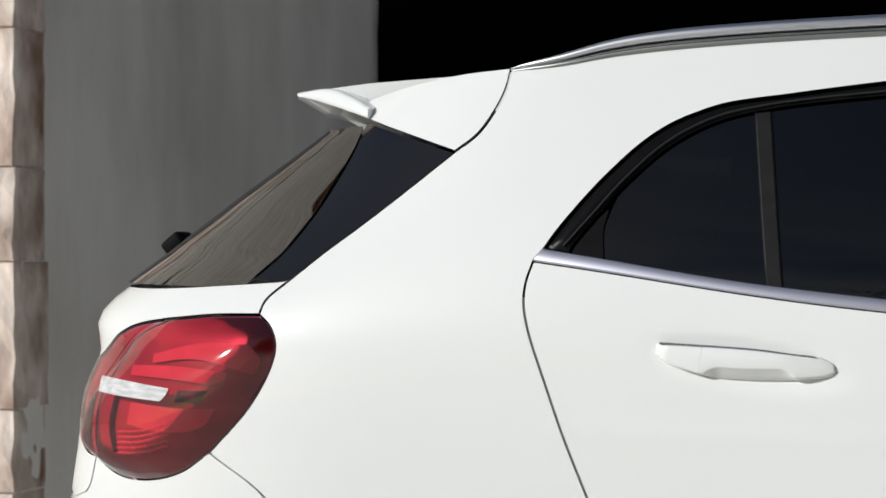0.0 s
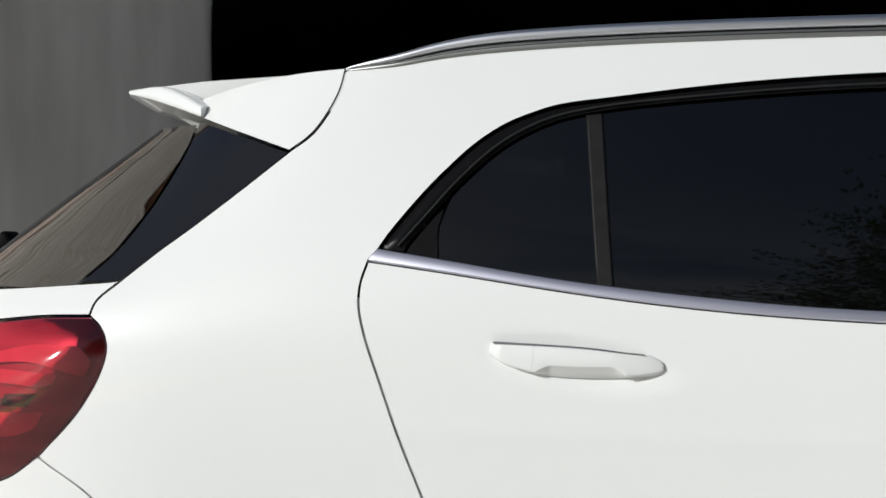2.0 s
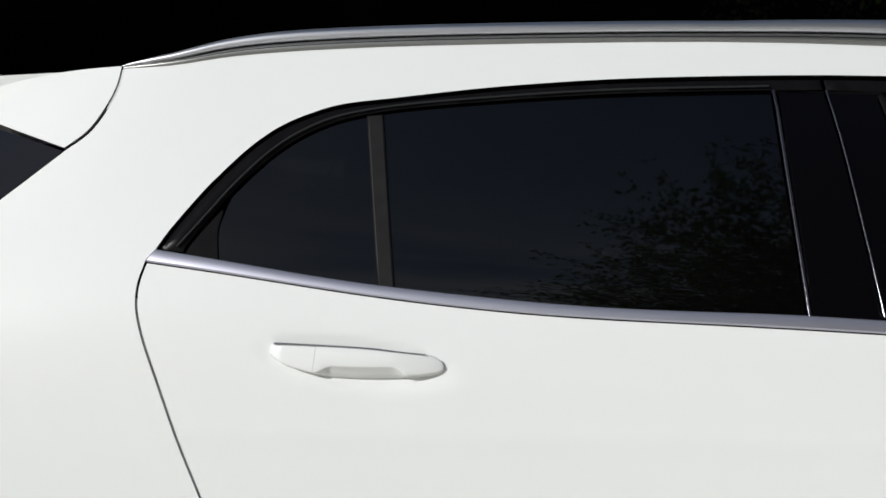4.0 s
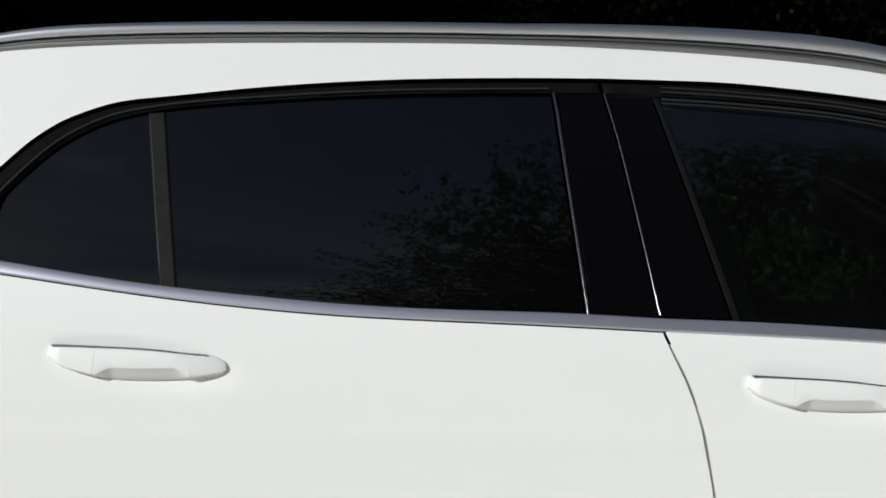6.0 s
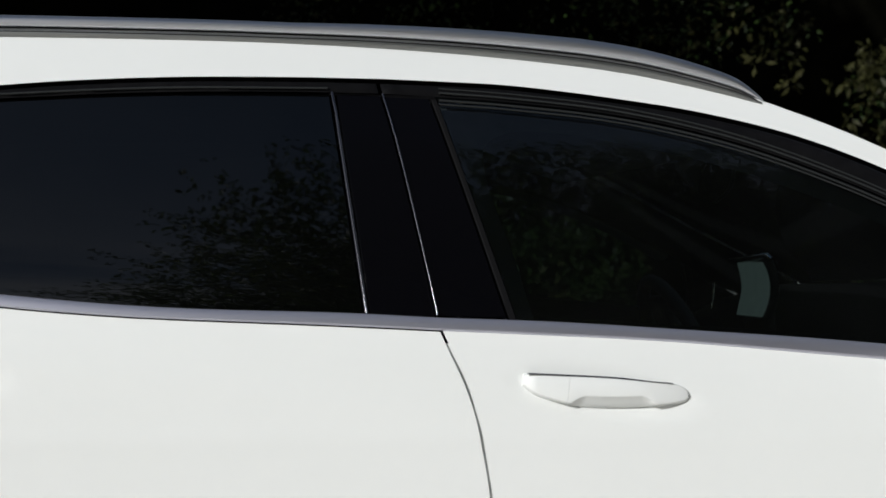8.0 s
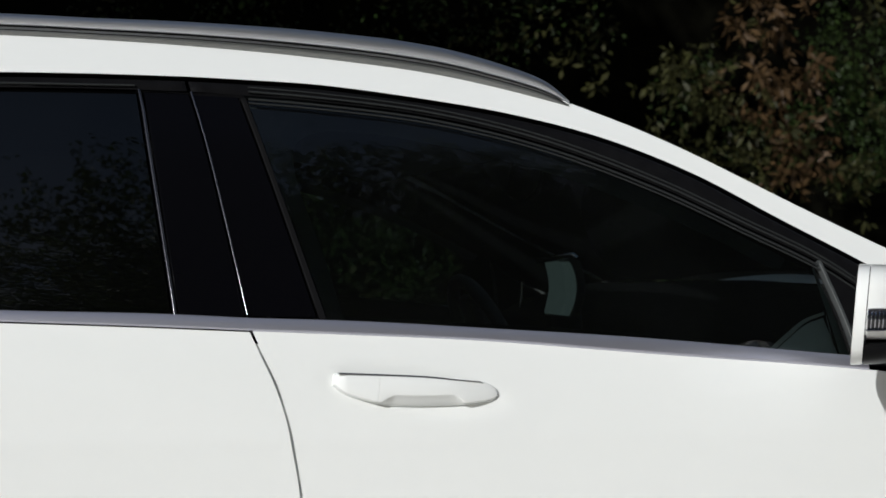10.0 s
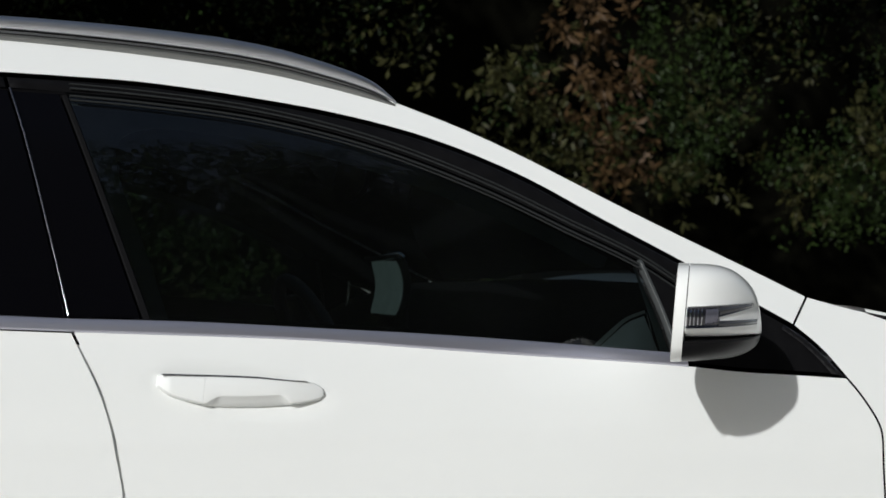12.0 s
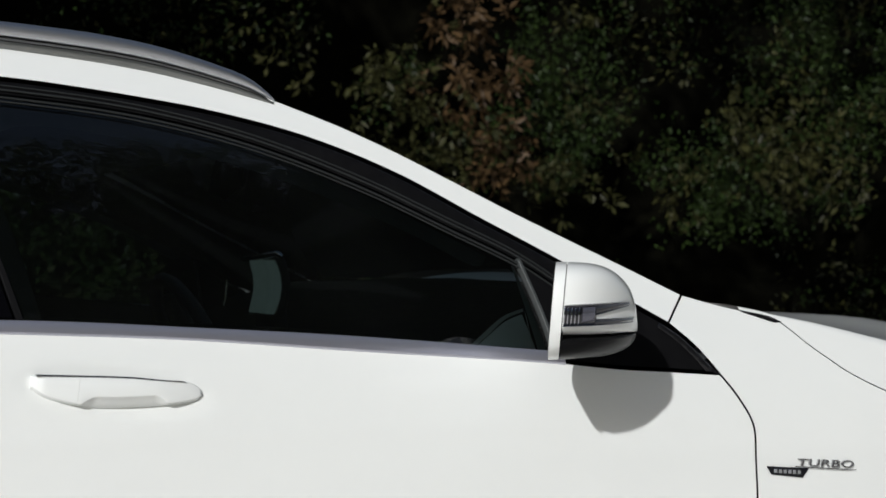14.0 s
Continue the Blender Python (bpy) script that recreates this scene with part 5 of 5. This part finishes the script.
def wing_mirror(side):
    origin = Vector((1.000 if side > 0 else 1.20, -0.190, 1.026))
    e1, e2 = Vector((0.5, 0.866, 0)), Vector((0.866, -0.5, 0))  # inboard along the glass, and forwards

    crown = slopes([(0.0, 0.1300), (0.030, 0.1295), (0.055, 0.1262), (0.077, 0.1172), (0.095, 0.1020), (0.107, 0.0830), (0.1135, 0.0620), (0.1180, 0.0400)])
    keel = slopes([(0.0, 0.0), (0.060, 0.0020), (0.095, 0.0065), (0.108, 0.0130), (0.1145, 0.0210), (0.1180, 0.0300)])

    def face(a):
        """How far the housing's outer face draws in along its length."""
        f = a / 0.118
        k = max(0.0, 1 - max(f, 0) ** 2.6) ** (1 / 2.2) if f < 1 else 0.0
        return 0.075 * (1 - k) + 0.002 + 0.085 * max(0.0, f) ** 2, k

    def shell(z_lo, z_hi, a0, a1, n, grow=0.0):
        rows = []
        for i in range(n + 1):
            a = a0 + (a1 - a0) * (1 - (1 - i / n) ** 1.5)
            f = a / 0.118
            zt, zb = ease(crown, a), ease(keel, a)
            hi, lo = min(zt, z_hi), max(zb, z_lo)
            hi = max(hi, lo + 0.002)
            l0, k = face(a)
            l1 = 0.19 - 0.03 * (1 - k) + grow + 0.034 * max(0.0, f) ** 2
            l0 -= grow
            row = []
            for j in range(32):
                t = 2 * math.pi * j / 32
                c, s = math.cos(t), math.sin(t)
                cc = math.copysign(abs(c) ** 0.5, c)
                ss = math.copysign(abs(s) ** (0.68 if (s > 0) == (z_hi > 0.1) else 0.28), s)
                zz = (hi + lo) / 2 + (hi - lo) / 2 * ss
                tuck = (0.030 + 0.045 * max(0.0, f)) * max(0.0, 1 - zz / 0.06) ** 2 * (0.5 - 0.5 * cc)
                row.append(origin + e1 * ((l0 + l1) / 2 + (l1 - l0) / 2 * cc + tuck) + e2 * (a + 0.085 * zz) + Vector((0, 0, zz)))
            rows.append(row)
        return loft(rows, True, True)

    def put(name, bm, mat, parent, label=""):
        if side > 0 and name != "mirror_arm":  # the housing stands well clear of the door
            for v in bm.verts:
                v.co = STAND + (v.co - STAND) * 0.978
        return part(name, mirrored(bm) if side < 0 else bm, mat, parent, label)

    m = put("door_mirror", shell(0.0335, 1.0, 0.0152, 0.1178, 22), PAINT, car, "white door mirror with a turn lamp")
    put("mirror_rim", shell(-1.0, 1.0, 0.0, 0.0140, 3, 0.001), PAINT, m)
    put("rim_gap", shell(0.004, 0.126, 0.0130, 0.0165, 2, -0.003), GAP, m)
    put("lower_shell", shell(-1.0, 0.0325, 0.0152, 0.1160, 16), SATIN, m, "black lower mirror shell")
    glass = [[origin + e1 * (0.018 + 0.155 * j / 6) + e2 * (0.085 * (0.010 + 0.108 * i / 5) - 0.001) + Vector((0, 0, 0.010 + 0.108 * i / 5)) for j in range(7)] for i in range(6)]
    put("mirror_glass", loft(glass), material("mirror_silver", (0.9, 0.9, 0.9), 0.02, metal=1.0), m)
    # turn lamp: a dark louvred window that forks into two clear blades
    def blade(a0, a1, low, high, out, n=12):
        """A strip of the housing's face from a0 to a1; low and high are its heights at both ends."""
        rows = []
        for i in range(n + 1):
            a = a0 + (a1 - a0) * i / n
            l0 = face(a)[0] - out
            z0, z1 = low[0] + (low[1] - low[0]) * i / n, high[0] + (high[1] - high[0]) * i / n
            rows.append([origin + e1 * (l0 + d) + e2 * (a + 0.085 * zz) + Vector((0, 0, zz))
                         for d, zz in ((0.016, z0), (0.0, z0 + 0.0007), (-0.0010, (z0 + z1) / 2), (0.0, z1 - 0.0007), (0.016, z1))])
        return loft(rows, True, True)
    lamp = put("turn_lamp", blade(0.0165, 0.0575, (0.0475, 0.0480), (0.0750, 0.0762), 0.0016), LAMPGLASS, m, "dark turn lamp window that forks into two blades")
    put("lamp_blade", blade(0.0575, 0.1010, (0.0615, 0.0715), (0.0762, 0.0775), 0.0016), LAMPGLASS, lamp)
    put("lamp_blade", blade(0.0575, 0.1090, (0.0480, 0.0490), (0.0570, 0.0560), 0.0016), LAMPGLASS, lamp)
    for a0, a1, z0, z1 in ((0.0165, 0.1010, 0.0750, 0.0779), (0.0165, 0.1090, 0.0470, 0.0486), (0.0575, 0.1010, 0.0612, 0.0712), (0.0575, 0.1090, 0.0566, 0.0558)):
        put("lamp_edge", blade(a0, a1, (z0, z1), (z0 + 0.0011, z1 + 0.0011), 0.0026), CHROME, lamp)
    put("lamp_edge", blade(0.0160, 0.0174, (0.0475, 0.0475), (0.0752, 0.0752), 0.0026, 2), CHROME, lamp)
    put("lamp_insert", blade(0.0400, 0.0560, (0.0515, 0.0540), (0.0725, 0.0730), 0.0022), SMOKE, lamp)
    for q in range(4):
        put("louvre", blade(0.0205 + q * 0.0048, 0.0218 + q * 0.0048, (0.0500, 0.0500), (0.0728, 0.0728), 0.0028, 2), BADGE, lamp)
    arm = [[Vector(((1.15 if side > 0 else 1.30) + 0.09 * i / 5, -0.065 + 0.11 * i / 5, 1.046 + 0.01 * i / 5)) + Vector((0.03 * math.cos(t) * 0.8, -0.015 * math.cos(t), 0.014 * math.sin(t)))
            for t in (2 * math.pi * j / 12 for j in range(12))] for i in range(6)]
    put("mirror_arm", loft(arm, True, True), SATIN, m)


wing_mirror(1)
wing_mirror(-1)


# ---- badge on the front wing ----
def lettering(text, size, at, mat, parent, name, depth=0.0015, shear=0.0, wide=1.0):
    cu = bpy.data.curves.new(name, "FONT")
    cu.body, cu.size, cu.extrude, cu.shear, cu.space_character = text, size, depth, shear, 1.05
    ob = bpy.data.objects.new(name, cu)
    me = bpy.data.meshes.new_from_object(ob)
    bpy.data.objects.remove(ob)
    for v in me.vertices:
        x, z, d = v.co.x * wide, v.co.y, v.co.z
        p = skin(at[0] + x, at[1] + z - 0.085 * x)
        v.co = Vector((p.x, p.y - 0.0035 - d, p.z))
    ob = mesh_part(name, me, mat, parent, smooth=False)
    return ob


plate = panel("wing_badge", outline([(1.479, 0.8465), (1.562, 0.8385)], [(1.562, 0.8385), (1.549, 0.823)], [(1.549, 0.823), (1.489, 0.8315)], [(1.489, 0.8315), (1.479, 0.8465)]), BLACK, car,
              lift=0.003, depth=0.004, gap=0.0, edge=0.001, step=0.02, label="black and bright wing badge reading TURBO")
panel("badge_bar", outline([(1.532, 0.8435), (1.652, 0.8310)], [(1.652, 0.8310), (1.651, 0.8282)], [(1.651, 0.8282), (1.533, 0.8405)], [(1.533, 0.8405), (1.532, 0.8435)]), BADGEDARK, plate,
      lift=0.0045, depth=0.004, gap=0.0, edge=0.0006, step=0.02)
lettering("TURBO", 0.0158, (1.537, 0.8430), BADGEDARK, plate, "badge_letters", shear=0.10, wide=2.02)
for k in range(6):  # the small word on the plate, as plain bars
    x0, x1 = 1.4945 + k * 0.0088, 1.5010 + k * 0.0088
    panel("badge_bar", outline([(x0, 0.8412 - k * 0.0009), (x1, 0.8406 - k * 0.0009)], [(x1, 0.8406 - k * 0.0009), (x1, 0.8336 - k * 0.0009)], [(x1, 0.8336 - k * 0.0009), (x0, 0.8342 - k * 0.0009)],
                               [(x0, 0.8342 - k * 0.0009), (x0, 0.8412 - k * 0.0009)]), BADGE, plate, lift=0.0042, depth=0.002, gap=0.0, edge=0.0012, step=0.02)

# ---- front end, sills, wheels ----
nose_loop = outline([(2.35, 0.82), (2.5, 0.77), (2.735, 0.72)], [(2.735, 0.72), (2.735, 0.30)], [(2.735, 0.30), (2.30, 0.32)], [(2.30, 0.40), (2.33, 0.60), (2.35, 0.82)])
panel("front_bumper", nose_loop, PAINT, car, sides=(1, -1), label="white front bumper")
both("sill", outline([(-0.39, 0.355), (1.49, 0.355)], [(1.49, 0.355), (1.46, 0.20)], [(1.46, 0.20), (-0.36, 0.20)], [(-0.36, 0.20), (-0.39, 0.355)]), SATIN, car, step=0.06)
part("underbody", box((3.9, 1.35, 0.16), (0.5, MID, 0.27), 0.03), GAP, car)
rows = []
for i in range(9):
    x = 2.30 + 0.40 * i / 8
    half = 0.66 * (1 - (i / 8) ** 3 * 0.35)
    rows.append([(x, MID - half + 2 * half * k / 12, 0.885 - 0.13 * (i / 8) ** 1.5 + 0.13 * (1 - (i / 8) ** 2) * math.sin(math.pi * k / 12) ** 0.8) for k in range(13)])
part("bonnet_nose", loft(rows), PAINT, car)


def wheel(x, y, side):
    seg = 40
    prof = [(0.245, -0.095), (0.30, -0.105), (0.335, -0.095), (0.345, -0.05), (0.345, 0.05), (0.335, 0.095), (0.30, 0.105), (0.245, 0.095)]
    rows = [[(x + r * math.cos(a), y + 0.11 + side * d if side > 0 else y - 0.11 + side * d, WHEEL_R + r * math.sin(a)) for r, d in prof] for a in (2 * math.pi * k / seg for k in range(seg))]
    rows.append(rows[0])
    wob = part("wheel", loft(rows, True), TYRE, car, "road wheel with a five-spoke alloy rim")
    yo = y + 0.11 - side * 0.07 if side > 0 else y - 0.11 - side * 0.07
    spokes = []
    for k in range(5):
        a = 2 * math.pi * k / 5
        spokes.append(box((0.225, 0.03, 0.06), (0.125, 0, 0), 0.008, m=Matrix.Translation((x, yo, WHEEL_R)) @ Matrix.Rotation(a, 4, "Y")))
    rim = [[(x + r * math.cos(a), yo + d * side, WHEEL_R + r * math.sin(a)) for r, d in ((0.252, -0.03), (0.238, -0.02), (0.232, 0.03), (0.24, 0.14))] for a in (2 * math.pi * k / seg for k in range(seg + 1))]
    part("rim", merge(loft(rim), *spokes), ALU, wob)


for wx in WHEELS_X:
    wheel(wx, 0.04, 1)
    wheel(wx, 2 * MID - 0.04, -1)

# ---- cabin ----
cabin = car
part("cabin_floor", box((2.9, 1.4, 0.05), (0.1, MID, 0.40), 0.01), CABIN, cabin)
part("dashboard", loft([[(1.05 + a, 0.14 + 1.52 * k / 16, zz + 0.004 * math.sin(k * 0.9) + (0.024 * (1 - (abs(k - 8) / 8) ** 3) if a > 0.2 else 0.0)) for a, zz in ((0.39, 1.085), (0.25, 1.085), (0.12, 1.055), (0.02, 1.0), (0.0, 0.90), (0.08, 0.70), (0.45, 0.60))] for k in range(17)], True, True),
     LINING, cabin, "black dashboard")
part("parcel_shelf", box((0.55, 1.15, 0.03), (-1.12, MID, 1.05), 0.01), CABIN, cabin)
part("headlining", loft([[(x, 0.30 + 1.20 * k / 8, z - 0.06) for k in range(9)] for x, z in GUTTER]), CABIN, cabin)


def seat(x, y):
    s = part("seat", merge(box((0.52, 0.50, 0.16), (x + 0.10, y, 0.62), 0.05, segments=3),
                           box((0.14, 0.48, 0.56), (0, 0, 0.28), 0.055, m=pose(x - 0.16, y, 0.62, 0, -14, 0), segments=3)), LEATHER, cabin, "black leather front seat")
    part("headrest", box((0.075, 0.25, 0.17), (0, 0, 0), 0.035, m=pose(x - 0.325, y, 1.235, 0, -12, 0), segments=3), LEATHER, s)
    for d in (-0.06, 0.06):
        part("headrest_post", tube([(x - 0.315, y + d, 1.18), (x - 0.335, y + d, 1.10)], 0.007, 8), CHROME, s)


seat(0.60, 0.52)
seat(0.62, 1.28)
for y in (0.50, 0.90, 1.30):
    s = part("seat", merge(box((0.50, 0.40, 0.16), (-0.30, y, 0.62), 0.05, segments=3), box((0.14, 0.40, 0.52), (0, 0, 0.26), 0.05, m=pose(-0.58, y, 0.62, 0, -18, 0), segments=3)), LEATHER, cabin)
    part("headrest", box((0.07, 0.24, 0.14), (0, 0, 0), 0.03, m=pose(-0.76, y, 1.19, 0, -16, 0), segments=3), LEATHER, s)
tilt = pose(0.98, 1.28, 0.94, 0, 66, 0)
st = part("steering_wheel", tube([tilt @ Vector((0.185 * math.cos(a), 0.185 * math.sin(a), 0)) for a in (2 * math.pi * k / 32 for k in range(33))], 0.015, 8), CABIN, cabin)
part("wheel_hub", box((0.30, 0.09, 0.03), (0, 0, 0), 0.012, m=tilt), CABIN, st)
DISPLAY = vary(material("display_glass", (0.16, 0.22, 0.22), 0.25), (0.15, 0.18, 0.18), (0.22, 0.255, 0.25), 30)
lit = DISPLAY.node_tree.nodes["Principled BSDF"]  # a faint glow, added in place of the sky the display reflects
lit.inputs["Emission Color"].default_value, lit.inputs["Emission Strength"].default_value = (0.70, 0.95, 0.90, 1), 0.055
def display_slab(x0, x1, half, low, high):
    """A slab across the car whose faces bow forwards at mid height."""
    rows = []
    for i in range(15):
        t = i / 14
        z = low + (high - low) * t
        bow = 0.013 * math.sin(math.pi * min(1.0, t * 0.95)) + 0.006 * t
        end = half * (1 - 0.10 * (2 * t - 1) ** 6)
        rows.append([at_display @ Vector((x, y, z)) for x, y in ((x0 + bow, -end + 0.003), (x0 + bow + 0.002, -end), (x1 + bow - 0.002, -end), (x1 + bow, -end + 0.004), (x1 + bow, end - 0.004), (x0 + bow, end - 0.003))])
    return loft(rows, True, True)


at_display = pose(0.992, 0.90, 1.103, 0, -4, 3)
ds = part("dashboard_display", display_slab(-0.006, 0.010, 0.074, -0.056, 0.056), CABIN, car, "free-standing display on the dashboard")
part("display_face", display_slab(-0.009, -0.0065, 0.069, -0.051, 0.049), DISPLAY, ds)
part("display_rim", tube([at_display @ Vector((-0.008, 0.070, 0.052)), at_display @ Vector((0.0, 0.0, 0.056)), at_display @ Vector((0.008, -0.066, 0.060)), at_display @ Vector((0.012, -0.076, 0.054))], [0.006, 0.0065, 0.006, 0.004], 12), BADGE, ds, "bright upper rim")
part("display_foot", box((0.03, 0.10, 0.05), (0.012, 0, -0.07), 0.008, m=at_display), CABIN, ds)
part("gauge_trim", tube([(1.03, 1.262, 1.052), (1.034, 1.262, 1.075), (1.036, 1.262, 1.108)], 0.0035, 8), BADGE, car, "thin bright trim beside the instruments")
CORNERTRIM = vary(material("door_corner_grey", (0.40, 0.44, 0.44), 0.6), (0.72, 0.78, 0.80), (0.80, 0.86, 0.88), 40)
TRIMBEAD = vary(material("door_corner_light", (0.55, 0.58, 0.57), 0.5), (0.50, 0.53, 0.52), (0.60, 0.63, 0.62), 40)
INNERPOST = vary(material("inner_post_grey", (0.06, 0.085, 0.08), 0.5), (0.17, 0.215, 0.20), (0.23, 0.28, 0.27), 40)
ct = panel("corner_trim", outline([(1.008, 1.037), (1.046, 1.064), (1.078, 1.084), (1.110, 1.094)], [(1.110, 1.094), (1.126, 1.028)], [(1.126, 1.028), (1.008, 1.037)]), CORNERTRIM, doors[1][1], lift=-0.034, depth=0.010,
           gap=0.0, edge=0.003, step=0.02, label="grey inner corner trim at the mirror")
panel("corner_bead", outline([(0.998, 1.038), (1.040, 1.068), (1.074, 1.089), (1.110, 1.100)], [(1.110, 1.100), (1.111, 1.092)], [(1.111, 1.092), (1.078, 1.081), (1.048, 1.061), (1.012, 1.036)], [(1.012, 1.036), (0.998, 1.038)]), TRIMBEAD, ct,
      lift=-0.030, depth=0.006, gap=0.0, edge=0.002, step=0.02)
panel("corner_line", outline([(1.1095, 1.094), (1.1120, 1.094)], [(1.1120, 1.094), (1.1145, 1.030)], [(1.1145, 1.030), (1.1120, 1.030)], [(1.1120, 1.030), (1.1095, 1.094)]), TRIMBEAD, ct, lift=-0.029, depth=0.004, gap=0.0, edge=0.0006, step=0.02)
panel("corner_post", outline([(1.0965, 1.158), (1.108, 1.085), (1.116, 1.030)], [(1.116, 1.030), (1.134, 1.026)], [(1.134, 1.026), (1.124, 1.075), (1.103, 1.158)], [(1.103, 1.158), (1.0965, 1.158)]), INNERPOST, ct,
      lift=-0.022, depth=0.008, gap=0.0, edge=0.0015, step=0.02, label="dark green-grey inner window post")
# glossy moulding at the foot of the mirror triangle
panel("sail_moulding", outline([(1.318, 1.066), (1.356, 1.040), (1.388, 1.008), (1.409, 0.9855)], [(1.409, 0.9855), (1.384, 0.9885)], [(1.384, 0.9885), (1.366, 1.010), (1.338, 1.037), (1.310, 1.056)], [(1.310, 1.056), (1.318, 1.066)]), TRIMBLACK,
      doors[1][1], lift=0.0005, depth=0.006, gap=0.0004, edge=0.0015, step=0.006, dome=0.005, dome_width=0.010, soft=False, label="rounded black moulding")
# black sliver laid on the wing for the shaded gap beside the bonnet
panel("cowl_gap_strip", outline([(1.470, 1.0770), (1.505, 1.0715), (1.545, 1.0600)], [(1.545, 1.0600), (1.534, 1.0585), (1.510, 1.0650), (1.470, 1.0770)]), GAP, car, lift=0.0012, depth=0.003, gap=0.0, edge=0.0004, step=0.02)
